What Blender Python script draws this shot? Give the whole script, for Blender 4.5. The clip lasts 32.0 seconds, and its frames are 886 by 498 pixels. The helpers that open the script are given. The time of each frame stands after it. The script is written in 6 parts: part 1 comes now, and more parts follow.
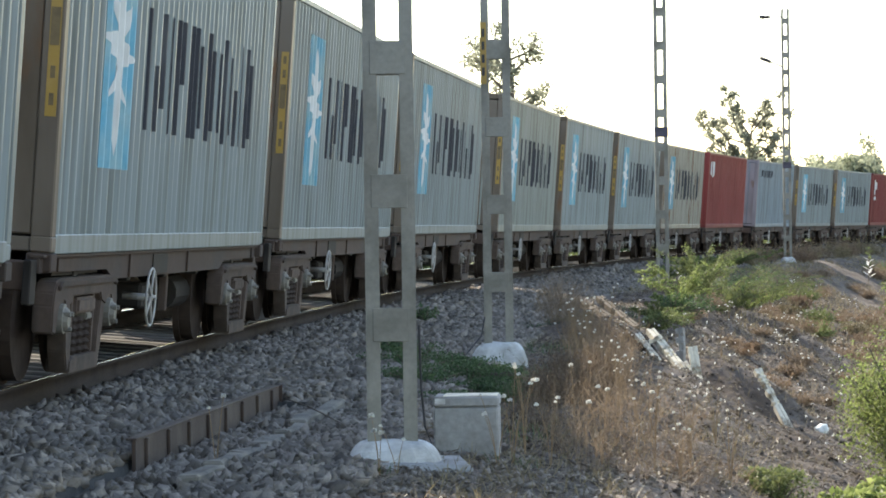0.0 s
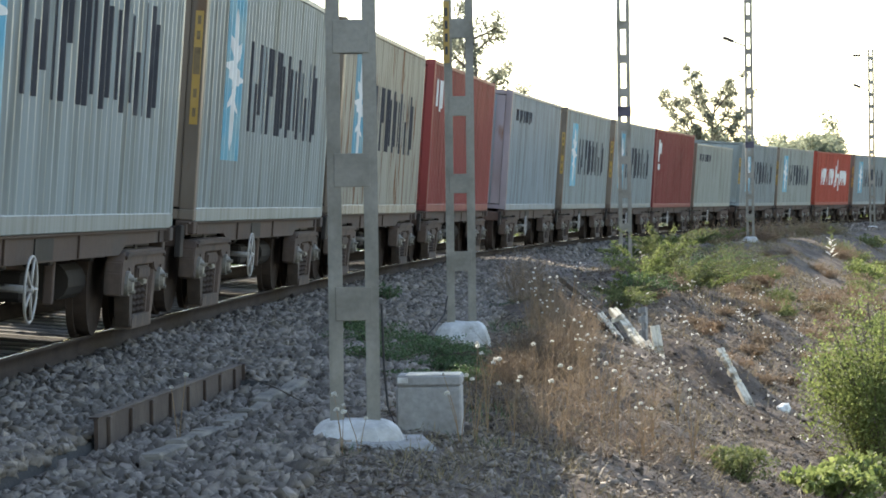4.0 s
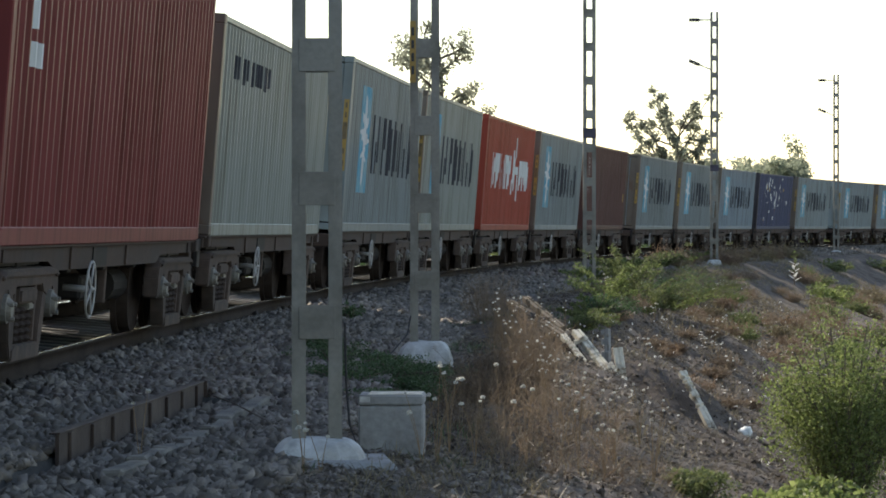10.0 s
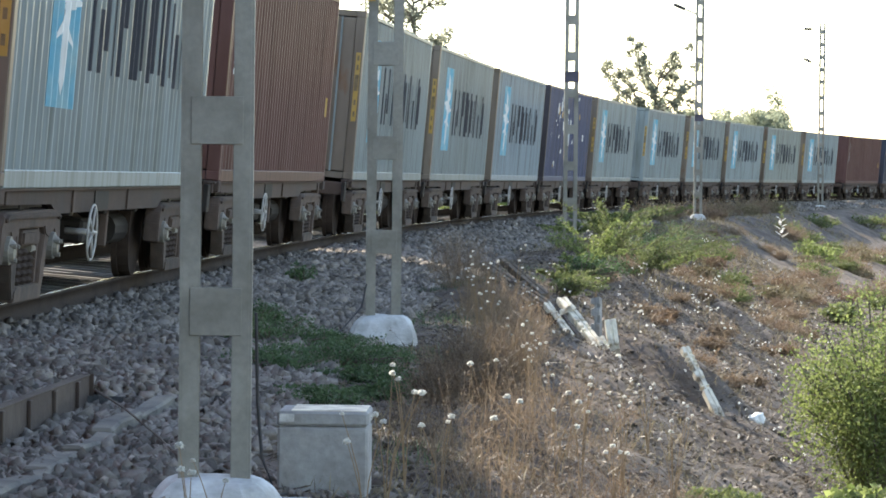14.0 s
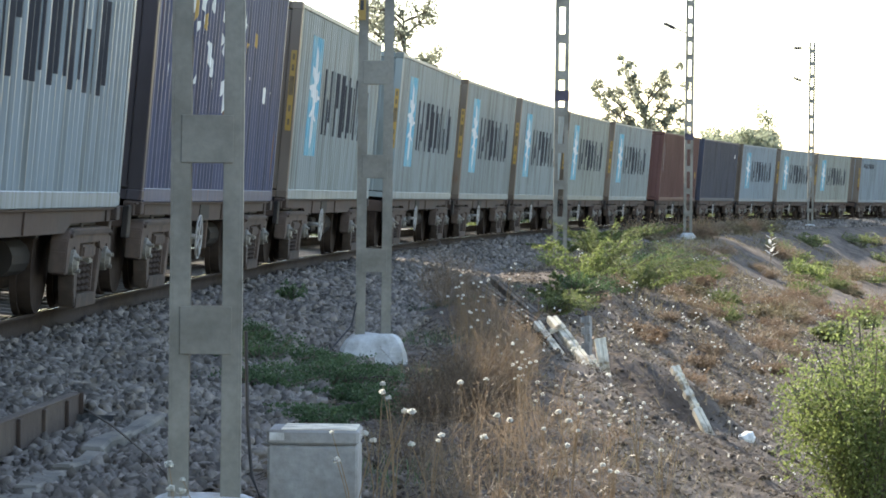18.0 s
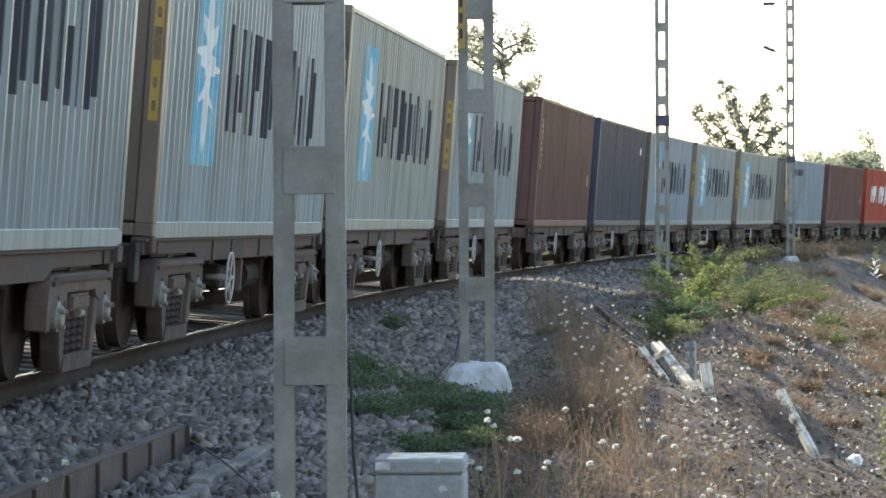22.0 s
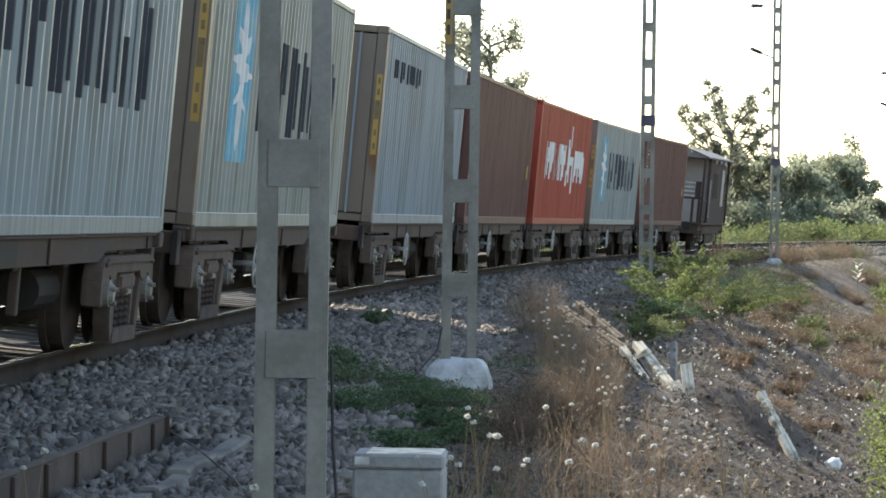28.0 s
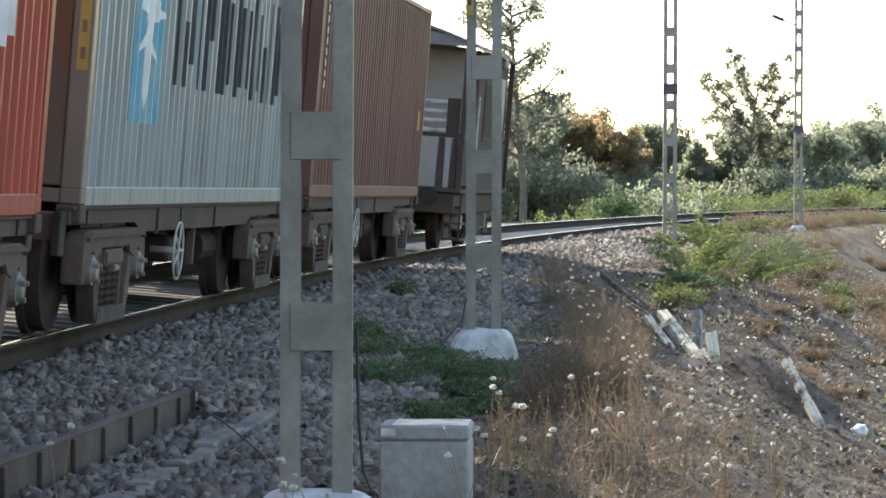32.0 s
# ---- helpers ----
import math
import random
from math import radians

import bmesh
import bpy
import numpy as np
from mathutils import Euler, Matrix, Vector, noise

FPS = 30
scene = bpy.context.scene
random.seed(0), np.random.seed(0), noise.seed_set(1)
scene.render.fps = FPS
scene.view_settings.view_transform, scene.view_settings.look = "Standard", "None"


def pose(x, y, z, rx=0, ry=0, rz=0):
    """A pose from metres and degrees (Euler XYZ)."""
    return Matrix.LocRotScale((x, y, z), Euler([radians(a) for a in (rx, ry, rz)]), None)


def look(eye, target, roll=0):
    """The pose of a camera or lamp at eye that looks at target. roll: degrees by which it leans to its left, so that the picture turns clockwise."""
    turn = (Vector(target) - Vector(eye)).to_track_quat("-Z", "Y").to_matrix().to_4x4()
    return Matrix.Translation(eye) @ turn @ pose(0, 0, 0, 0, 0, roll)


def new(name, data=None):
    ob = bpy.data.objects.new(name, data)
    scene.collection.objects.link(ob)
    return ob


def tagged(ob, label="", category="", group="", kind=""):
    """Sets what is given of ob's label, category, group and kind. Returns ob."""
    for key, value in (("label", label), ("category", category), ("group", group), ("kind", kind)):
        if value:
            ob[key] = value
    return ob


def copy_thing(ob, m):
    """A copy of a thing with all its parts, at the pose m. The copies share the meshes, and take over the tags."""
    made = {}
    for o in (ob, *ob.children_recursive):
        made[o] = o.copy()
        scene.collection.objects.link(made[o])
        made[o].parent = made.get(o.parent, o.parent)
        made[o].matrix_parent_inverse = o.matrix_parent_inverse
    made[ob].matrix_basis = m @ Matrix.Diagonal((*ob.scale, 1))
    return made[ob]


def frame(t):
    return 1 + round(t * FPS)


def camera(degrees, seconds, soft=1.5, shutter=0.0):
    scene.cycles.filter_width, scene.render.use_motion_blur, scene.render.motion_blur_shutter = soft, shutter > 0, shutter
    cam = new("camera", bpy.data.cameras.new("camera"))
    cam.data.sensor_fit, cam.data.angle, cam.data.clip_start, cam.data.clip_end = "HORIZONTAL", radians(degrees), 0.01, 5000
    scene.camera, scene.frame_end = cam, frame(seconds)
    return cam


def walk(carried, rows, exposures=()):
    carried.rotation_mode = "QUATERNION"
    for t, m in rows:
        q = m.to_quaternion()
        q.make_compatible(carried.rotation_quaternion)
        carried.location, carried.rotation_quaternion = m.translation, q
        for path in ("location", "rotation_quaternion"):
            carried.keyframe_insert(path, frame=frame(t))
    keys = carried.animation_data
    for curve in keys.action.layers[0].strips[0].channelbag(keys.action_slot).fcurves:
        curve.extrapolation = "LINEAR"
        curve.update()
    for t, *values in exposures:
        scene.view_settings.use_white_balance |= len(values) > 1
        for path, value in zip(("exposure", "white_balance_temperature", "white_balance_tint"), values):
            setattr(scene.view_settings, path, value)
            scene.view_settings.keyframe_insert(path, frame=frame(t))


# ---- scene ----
EXPOSURES = ((0, 1.63, 7400, 10), (1, 1.39, 7400, 10), (2, 1.72, 7400, 10), (5, 1.58, 7400, 10), (6, 1.53, 7400, 10), (7, 1.33, 7200, 10),
             (8, 0.96, 7200, 10), (9, 1.06, 7200, 10), (10, 0.72, 7200, 10), (11, 1.08, 7200, 10), (12, 1.38, 7200, 10), (13, 1.63, 7200, 10),
             (16, 1.88, 7200, 10), (18, 1.72, 7200, 10), (19, 1.58, 7200, 10), (20, 1.15, 7200, 10), (21, 1.5, 7200, 10), (22, 1.71, 7200, 10),
             (23, 1.65, 7200, 10), (24, 1.09, 7200, 10), (25, 1.68, 7200, 10), (28, 1.39, 7200, 10), (29, 1.64, 7200, 10), (30, 1.62, 7200, 10),
             (31, 1.69, 7200, 10), (32, 1.57, 7200, 10))
cam = camera(15.94, 32.0, soft=1.76)
EYE = 1.46


def aim(dx, dy, dz, turn, tilt, roll):
    """The camera near the spot beside the line; turn to the right of +y, tilt up and roll in degrees."""
    a, e = radians(turn), radians(tilt)
    eye = Vector((dx, dy, EYE + dz))
    return look(eye, eye + Vector((math.sin(a) * math.cos(e), math.cos(a) * math.cos(e), math.sin(e))), roll)


walk(cam, [(t, aim(*row)) for t, *row in (
    (0, -0.17, -6, -0.008, -0.456, -0.344, -0.784),
    (0.5, -0.17, -6, -0.008, -0.152, -0.295, -0.795),
    (1, -0.17, -6, -0.008, -0.369, -0.542, -0.797),
    (1.5, -0.17, -6, -0.008, -0.230, -0.751, -0.754),
    (2, -0.17, -6, -0.008, 0.046, -0.759, -0.622),
    (2.5, -0.17, -6, -0.008, 0.249, -0.768, -0.688),
    (4.5, -0.17, -6, -0.008, 0.161, -0.682, -0.746),
    (5, -0.17, -6, -0.008, 0.016, -0.572, -0.719),
    (5.5, -0.17, -6, -0.008, 0.290, -0.494, -0.472),
    (6, -0.17, -6, -0.008, 0.315, -1.010, -0.152),
    (6.5, -0.17, -6, -0.008, 0.381, -0.505, -0.340),
    (7, -0.17, -6, -0.008, 0.358, -0.389, -0.317),
    (7.5, -0.17, -6, -0.008, 0.510, -0.300, -0.303),
    (8, -0.17, -6, -0.008, 0.277, -0.195, -0.566),
    (8.5, -0.17, -6, -0.008, 0.124, -0.329, -0.504),
    (9, -0.17, -6, -0.008, 0.541, -0.250, -0.137),
    (9.5, -0.17, -6, -0.008, 0.776, -0.078, -0.444),
    (10, -0.17, -6, -0.008, 0.866, -0.380, -0.005),
    (10.5, -0.17, -6, -0.008, 0.666, -0.480, 0.056),
    (11, 0, 0, 0, 1.658, -0.806, 0.366),
    (11.5, 0, 0, 0, 2.503, -0.969, 0.563),
    (12, 0, 0, 0, 2.396, -0.959, 0.449),
    (12.5, 0, 0, 0, 2.216, -0.979, 0.412),
    (13, 0, 0, 0, 1.806, -1.147, 0.661),
    (13.5, 0, 0, 0, 1.510, -1.227, 0.683),
    (15.5, 0, 0, 0, 1.285, -1.464, 0.627),
    (16, 0, 0, 0, 1.444, -1.161, 0.594),
    (16.5, 0, 0, 0, 1.918, -1.209, 0.329),
    (17, 0, 0, 0, 2.076, -1.270, 0.358),
    (17.5, 0, 0, 0, 1.923, -1.111, 0.707),
    (18, 0, 0, 0, 1.556, -0.950, 0.674),
    (18.5, 0, 0, 0, 1.320, -0.805, 0.291),
    (19, 0, 0, 0, -0.000, -0.144, -0.433),
    (19.5, 0, 0, 0, 0.296, 0.038, -0.436),
    (20, 0, 0, 0, 0.217, -0.115, -0.398),
    (20.5, 0, 0, 0, -0.005, -0.261, -0.399),
    (21, 0, 0, 0, -0.176, -0.534, -0.273),
    (21.5, 0, 0, 0, -0.109, -0.482, -0.309),
    (22, 0, 0, 0, -0.303, -0.449, -0.282),
    (22.5, 0, 0, 0, -0.429, -0.381, -0.357),
    (23, 0, 0, 0, -0.241, 0.051, -0.299),
    (23.5, 0, 0, 0, 0.250, 0.228, -0.112),
    (24, 0, 0, 0, 0.005, -0.165, 0.199),
    (24.5, 0, 0, 0, 0.555, -0.730, 0.029),
    (25, 0, 0, 0, 0.662, -0.458, 0.106),
    (25.5, 0, 0, 0, 0.723, -0.879, 0.218),
    (27.5, 0, 0, 0, 0.548, -0.366, 0.454),
    (28, 0, 0, 0, -0.001, -0.525, 0.824),
    (28.5, 0, 0, 0, -0.147, -0.748, 0.861),
    (29, 0, 0, 0, -0.065, -0.688, 0.598),
    (29.5, 0, 0, 0, 0.281, -0.599, 0.437),
    (30, 0, 0, 0, 0.156, -0.674, 0.196),
    (30.5, 0, 0, 0, -0.038, -0.593, 0.268),
    (31, 0, 0, 0, -0.216, -0.561, 0.312),
    (31.5, 0, 0, 0, -0.340, -0.548, 0.014),
    (32, 0, 0, 0, -0.428, -1.054, 0.174),
)], exposures=EXPOSURES)

# ---- world and light ----
SUN_TURN, SUN_HEIGHT = -33.0, 34.0      # degrees: to the left of +y, above the horizon
world = bpy.data.worlds.new("sky")
scene.world = world
world.use_nodes = True
wn = world.node_tree.nodes
sky = wn.new("ShaderNodeTexSky")
sky.sky_type, sky.sun_disc = "NISHITA", False
sky.sun_elevation, sky.sun_rotation = radians(SUN_HEIGHT), radians(SUN_TURN)
sky.air_density, sky.dust_density, sky.ozone_density = 1.0, 0.5, 1.0
world.node_tree.links.new(sky.outputs[0], wn["Background"].inputs[0])
wn["Background"].inputs[1].default_value = 0.15
lamp = bpy.data.lights.new("sun", "SUN")
lamp.energy, lamp.angle, lamp.color = 3.6, radians(0.6), (1.0, 0.955, 0.87)
sun = new("sun", lamp)
_a, _e = radians(SUN_TURN), radians(SUN_HEIGHT)
sun.matrix_world = look((math.sin(_a) * math.cos(_e) * 50, math.cos(_a) * math.cos(_e) * 50, math.sin(_e) * 50), (0, 0, 0))


# ---- materials ----
def material(name, colour, rough=0.7, metal=0.0, spread=0.25, grain=12.0, stain=1.2, bump=0.15, second=None, amount=0.5,
             piece=0.0, island=0.0, deep=0.02, detail=5.0, gloss=0.5):
    """A worn surface: fine grain, broad stains towards a second colour, and relief. Sizes in pieces per metre."""
    m = bpy.data.materials.new(name)
    m.use_nodes = True
    n, l = m.node_tree.nodes, m.node_tree.links
    b = n["Principled BSDF"]
    co = n.new("ShaderNodeTexCoord")
    fine, broad = n.new("ShaderNodeTexNoise"), n.new("ShaderNodeTexNoise")
    fine.inputs["Scale"].default_value, fine.inputs["Detail"].default_value = grain, detail
    fine.inputs["Roughness"].default_value = 0.62
    broad.inputs["Scale"].default_value, broad.inputs["Detail"].default_value = stain, 4
    l.new(co.outputs["Object"], fine.inputs["Vector"])
    l.new(co.outputs["Object"], broad.inputs["Vector"])
    ramp = n.new("ShaderNodeValToRGB")
    second = second or tuple(c * 0.6 for c in colour)
    ramp.color_ramp.elements[0].position, ramp.color_ramp.elements[1].position = 0.62 - 0.3 * amount, 0.85 - 0.3 * amount
    ramp.color_ramp.elements[0].color, ramp.color_ramp.elements[1].color = (*colour, 1), (*second, 1)
    l.new(broad.outputs[0], ramp.inputs[0])
    vary = n.new("ShaderNodeHueSaturation")
    scale = n.new("ShaderNodeMapRange")
    scale.inputs[3].default_value, scale.inputs[4].default_value = 1 - spread, 1 + spread
    l.new(fine.outputs[0], scale.inputs[0])
    value = scale.outputs[0]
    if piece or island:
        source = n.new("ShaderNodeObjectInfo").outputs["Random"] if piece else n.new("ShaderNodeNewGeometry").outputs["Random Per Island"]
        own = n.new("ShaderNodeMapRange")
        own.inputs[3].default_value, own.inputs[4].default_value = 1 - (piece or island), 1 + (piece or island)
        l.new(source, own.inputs[0])
        both = n.new("ShaderNodeMath")
        both.operation = "MULTIPLY"
        l.new(value, both.inputs[0])
        l.new(own.outputs[0], both.inputs[1])
        value = both.outputs[0]
    l.new(value, vary.inputs["Value"])
    l.new(ramp.outputs[0], vary.inputs["Color"])
    l.new(vary.outputs[0], b.inputs["Base Color"])
    b.inputs["Roughness"].default_value, b.inputs["Metallic"].default_value = rough, metal
    b.inputs["Specular IOR Level"].default_value = gloss
    if bump:
        relief = n.new("ShaderNodeBump")
        relief.inputs["Strength"].default_value, relief.inputs["Distance"].default_value = bump, deep
        l.new(fine.outputs[0], relief.inputs["Height"])
        l.new(relief.outputs[0], b.inputs["Normal"])
    return m


def leaf_material(name, colour, other, glow=0.35):
    """Leaves: diffuse and translucent, each leaf of its own shade."""
    m = bpy.data.materials.new(name)
    m.use_nodes = True
    n, l = m.node_tree.nodes, m.node_tree.links
    rnd = n.new("ShaderNodeNewGeometry").outputs["Random Per Island"]
    ramp = n.new("ShaderNodeValToRGB")
    ramp.color_ramp.elements[0].color, ramp.color_ramp.elements[1].color = (*colour, 1), (*other, 1)
    l.new(rnd, ramp.inputs[0])
    b = n["Principled BSDF"]
    b.inputs["Roughness"].default_value = 0.6
    l.new(ramp.outputs[0], b.inputs["Base Color"])
    tr = n.new("ShaderNodeBsdfTranslucent")
    l.new(ramp.outputs[0], tr.inputs[0])
    mix = n.new("ShaderNodeMixShader")
    mix.inputs[0].default_value = glow
    l.new(b.outputs[0], mix.inputs[1])
    l.new(tr.outputs[0], mix.inputs[2])
    l.new(mix.outputs[0], n["Material Output"].inputs[0])
    return m


def paint(name, colour, rust=0.35, spread=0.12, coat=0.16):
    """Faded container paint: streaks that run down, dirt, rust spots; each container weathers in its own way."""
    m = bpy.data.materials.new(name)
    m.use_nodes = True
    n, l = m.node_tree.nodes, m.node_tree.links
    b = n["Principled BSDF"]
    co, info = n.new("ShaderNodeTexCoord"), n.new("ShaderNodeObjectInfo")
    shift = n.new("ShaderNodeVectorMath")
    shift.operation = "ADD"
    own = n.new("ShaderNodeVectorMath")
    own.operation = "SCALE"
    own.inputs[0].default_value = (37, 91, 53)
    l.new(info.outputs["Random"], own.inputs["Scale"])
    l.new(co.outputs["Object"], shift.inputs[0])
    l.new(own.outputs[0], shift.inputs[1])
    stretch = n.new("ShaderNodeMapping")
    stretch.inputs["Scale"].default_value = (1, 5.5, 0.30)
    l.new(shift.outputs[0], stretch.inputs[0])
    streak, patch, spot = (n.new("ShaderNodeTexNoise") for _ in range(3))
    streak.inputs["Scale"].default_value, streak.inputs["Detail"].default_value = 1.6, 5
    patch.inputs["Scale"].default_value, patch.inputs["Detail"].default_value = 0.45, 3
    spot.inputs["Scale"].default_value, spot.inputs["Detail"].default_value = 2.6, 6
    l.new(stretch.outputs[0], streak.inputs["Vector"])
    l.new(shift.outputs[0], patch.inputs["Vector"])
    l.new(stretch.outputs[0], spot.inputs["Vector"])
    faded = n.new("ShaderNodeMix")
    faded.data_type = "RGBA"
    faded.inputs[6].default_value = (*colour, 1)
    faded.inputs[7].default_value = (*(c * 0.88 + 0.02 for c in colour), 1)
    l.new(patch.outputs[0], faded.inputs[0])
    dirty = n.new("ShaderNodeMix")
    dirty.data_type, dirty.blend_type = "RGBA", "MULTIPLY"
    dirty.inputs[7].default_value = (0.60, 0.57, 0.52, 1)
    r1 = n.new("ShaderNodeValToRGB")
    r1.color_ramp.elements[0].position, r1.color_ramp.elements[1].position = 0.44, 0.72
    l.new(streak.outputs[0], r1.inputs[0])
    l.new(r1.outputs[0], dirty.inputs[0])
    l.new(faded.outputs[2], dirty.inputs[6])
    rusty = n.new("ShaderNodeMix")
    rusty.data_type = "RGBA"
    rusty.inputs[7].default_value = (0.15, 0.08, 0.045, 1)
    r2 = n.new("ShaderNodeValToRGB")
    r2.color_ramp.elements[0].position, r2.color_ramp.elements[1].position = 0.74 - 0.19 * rust, 0.83 - 0.18 * rust
    l.new(spot.outputs[0], r2.inputs[0])
    l.new(r2.outputs[0], rusty.inputs[0])
    l.new(dirty.outputs[2], rusty.inputs[6])
    tone = n.new("ShaderNodeHueSaturation")
    rng = n.new("ShaderNodeMapRange")
    rng.inputs[3].default_value, rng.inputs[4].default_value = 1 - spread, 1 + spread
    l.new(info.outputs["Random"], rng.inputs[0])
    l.new(rng.outputs[0], tone.inputs["Value"])
    l.new(rusty.outputs[2], tone.inputs["Color"])
    l.new(tone.outputs[0], b.inputs["Base Color"])
    b.inputs["Roughness"].default_value = 0.5
    b.inputs["Specular IOR Level"].default_value = coat * 0.5
    b.inputs["Coat Weight"].default_value, b.inputs["Coat Roughness"].default_value = coat, 0.22
    relief = n.new("ShaderNodeBump")
    relief.inputs["Strength"].default_value, relief.inputs["Distance"].default_value = 0.05, 0.01
    l.new(spot.outputs[0], relief.inputs["Height"])
    l.new(relief.outputs[0], b.inputs["Normal"])
    return m


SOIL = material("soil", (0.148, 0.122, 0.104), 0.95, spread=0.75, grain=5, stain=1.1, bump=1.0, second=(0.088, 0.069, 0.057), amount=0.8, deep=0.06, detail=9.0, gloss=0.15)
# far darker than the loose stones: shade under the train is in this colour
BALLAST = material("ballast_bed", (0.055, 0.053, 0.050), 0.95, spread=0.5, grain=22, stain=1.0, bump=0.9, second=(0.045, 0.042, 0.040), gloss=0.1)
STONE = material("crushed_stone", (0.196, 0.170, 0.146), 0.85, spread=0.45, grain=40, stain=0.8, bump=0.3, second=(0.136, 0.116, 0.100), island=0.5, gloss=0.25)
CLOD = material("soil_clods", (0.136, 0.113, 0.096), 0.95, spread=0.3, grain=30, stain=2, bump=0.4, island=0.6, gloss=0.15)
STEEL_GREY = material("galvanised_steel", (0.255, 0.243, 0.212), 0.65, 0.1, spread=0.28, grain=26, stain=2.6, bump=0.1, second=(0.165, 0.155, 0.13), amount=0.65, gloss=0.35)
RAIL = material("rail_steel", (0.040, 0.029, 0.024), 0.9, 0.0, spread=0.3, grain=20, stain=2, gloss=0.08)
RAIL_TOP = material("polished_rail_head", (0.52, 0.51, 0.50), 0.2, 1.0, spread=0.1, grain=60, stain=4, bump=0.02)
KERB = material("grimy_kerb_concrete", (0.20, 0.18, 0.152), 0.9, spread=0.3, grain=16, stain=2.2, bump=0.4, second=(0.10, 0.095, 0.09), amount=0.7, gloss=0.3)
CONCRETE = material("grey_concrete", (0.29, 0.29, 0.285), 0.9, spread=0.4, grain=24, stain=4.2, bump=0.3, second=(0.22, 0.21, 0.20), amount=0.6)
SLEEPER = material("sleeper_concrete", (0.17, 0.155, 0.135), 0.58, spread=0.3, grain=16, stain=2.2, bump=0.15, second=(0.10, 0.088, 0.075), amount=0.7, piece=0.2, gloss=0.4)
WHITEWASH = material("whitewashed_concrete", (0.56, 0.565, 0.56), 0.9, spread=0.3, grain=22, stain=5, bump=0.5, second=(0.36, 0.35, 0.33), amount=0.55)
PALE_POST = material("weathered_pale_concrete", (0.74, 0.67, 0.54), 0.8, spread=0.25, grain=22, stain=7, bump=0.4, second=(0.30, 0.25, 0.19), amount=0.5)
RUST = material("rusted_steel_trough", (0.058, 0.039, 0.031), 0.85, 0.2, spread=0.3, grain=14, stain=3, bump=0.3, second=(0.09, 0.066, 0.052), amount=0.5)
FRAME = material("dusty_underframe", (0.080, 0.055, 0.044), 0.85, 0.1, spread=0.25, grain=9, stain=1.3, bump=0.2, second=(0.07, 0.055, 0.048), amount=0.6, piece=0.15, gloss=0.25)
BOGIE = material("dusty_cast_steel", (0.102, 0.074, 0.061), 0.9, 0.0, spread=0.4, grain=9, stain=2.5, bump=0.3, second=(0.065, 0.054, 0.047), amount=0.55, piece=0.2, gloss=0.2)
# wheels and springs: shade inside the bogies is put into this darker brown
WHEEL = material("shade_darkened_wheel_steel", (0.052, 0.038, 0.032), 0.85, 0.1, spread=0.35, grain=9, stain=2.5, bump=0.3, gloss=0.15)
# near black for inner and lower parts, raised slightly for the veil of haze
DARK = material("near_black_coat", (0.036, 0.032, 0.030), 0.7, 0.2, spread=0.3, grain=8, stain=2, bump=0.2, gloss=0.1)
CAP = material("bearing_cap_paint", (0.19, 0.175, 0.15), 0.6, 0.1, spread=0.25, grain=20, stain=5)
PALE = material("pale_worn_paint", (0.38, 0.365, 0.345), 0.6, 0.1, spread=0.15, grain=15, stain=6)
FADED_MARK = material("faded_brown_lettering", (0.15, 0.105, 0.05), 0.6, spread=0.3, grain=30, stain=9)
YELLOW = material("faded_yellow_paint", (0.36, 0.235, 0.075), 0.6, spread=0.15, grain=10, stain=3, second=(0.35, 0.22, 0.05), gloss=0.2)
BLACK = material("black_paint", (0.028, 0.028, 0.032), 0.6, spread=0.2, grain=10, stain=2)
INK = material("dark_navy_lettering", (0.028, 0.032, 0.042), 0.65, spread=0.2, grain=6, stain=1.2, second=(0.07, 0.075, 0.085), amount=0.45, gloss=0.12)
STAR_BLUE = material("faded_sky_blue_paint", (0.09, 0.31, 0.43), 0.55, spread=0.25, grain=8, stain=1.6, second=(0.20, 0.34, 0.38), amount=0.7, piece=0.15, gloss=0.25)
STAR_WHITE = material("chalky_white_paint", (0.62, 0.64, 0.63), 0.6, spread=0.12, grain=8, stain=2.0, second=(0.45, 0.46, 0.45), gloss=0.25)
BARK = material("tree_bark", (0.14, 0.115, 0.09), 0.95, spread=0.4, grain=8, stain=1.5, bump=0.6)
# dark brown that stands in for shadow within the sleeper pile
PILE_SHADE = material("pile_shadow_brown", (0.035, 0.027, 0.022), 0.95, spread=0.4, grain=14, stain=3, bump=0.4, gloss=0.1)
TWIG = material("dry_twigs", (0.30, 0.20, 0.11), 0.9, spread=0.3, grain=8, stain=1.5, bump=0, island=0.4)
GLASS = material("dark_window_glass", (0.012, 0.013, 0.015), 0.6, spread=0.05, bump=0, gloss=0.03)
ENAMEL = material("purple_black_enamel", (0.05, 0.042, 0.075), 0.5, spread=0.15, grain=10, stain=4)
INSULATOR = material("brown_glazed_porcelain", (0.07, 0.06, 0.06), 0.35, spread=0.15, grain=10, stain=4)
RUBBISH = material("crumpled_white_plastic", (0.80, 0.81, 0.77), 0.5, spread=0.08, grain=20, stain=8, bump=0.2)
LEAF_OLIVE = leaf_material("olive_leaves", (0.085, 0.11, 0.04), (0.20, 0.225, 0.09), 0.5)
LEAF_FRESH = leaf_material("fresh_green_leaves", (0.105, 0.145, 0.042), (0.27, 0.315, 0.115), 0.6)
LITTER = leaf_material("dead_plant_litter", (0.062, 0.05, 0.042), (0.215, 0.175, 0.132), 0.2)
LEAF_DEEP = leaf_material("deep_green_leaves", (0.036, 0.07, 0.024), (0.10, 0.16, 0.07), 0.4)
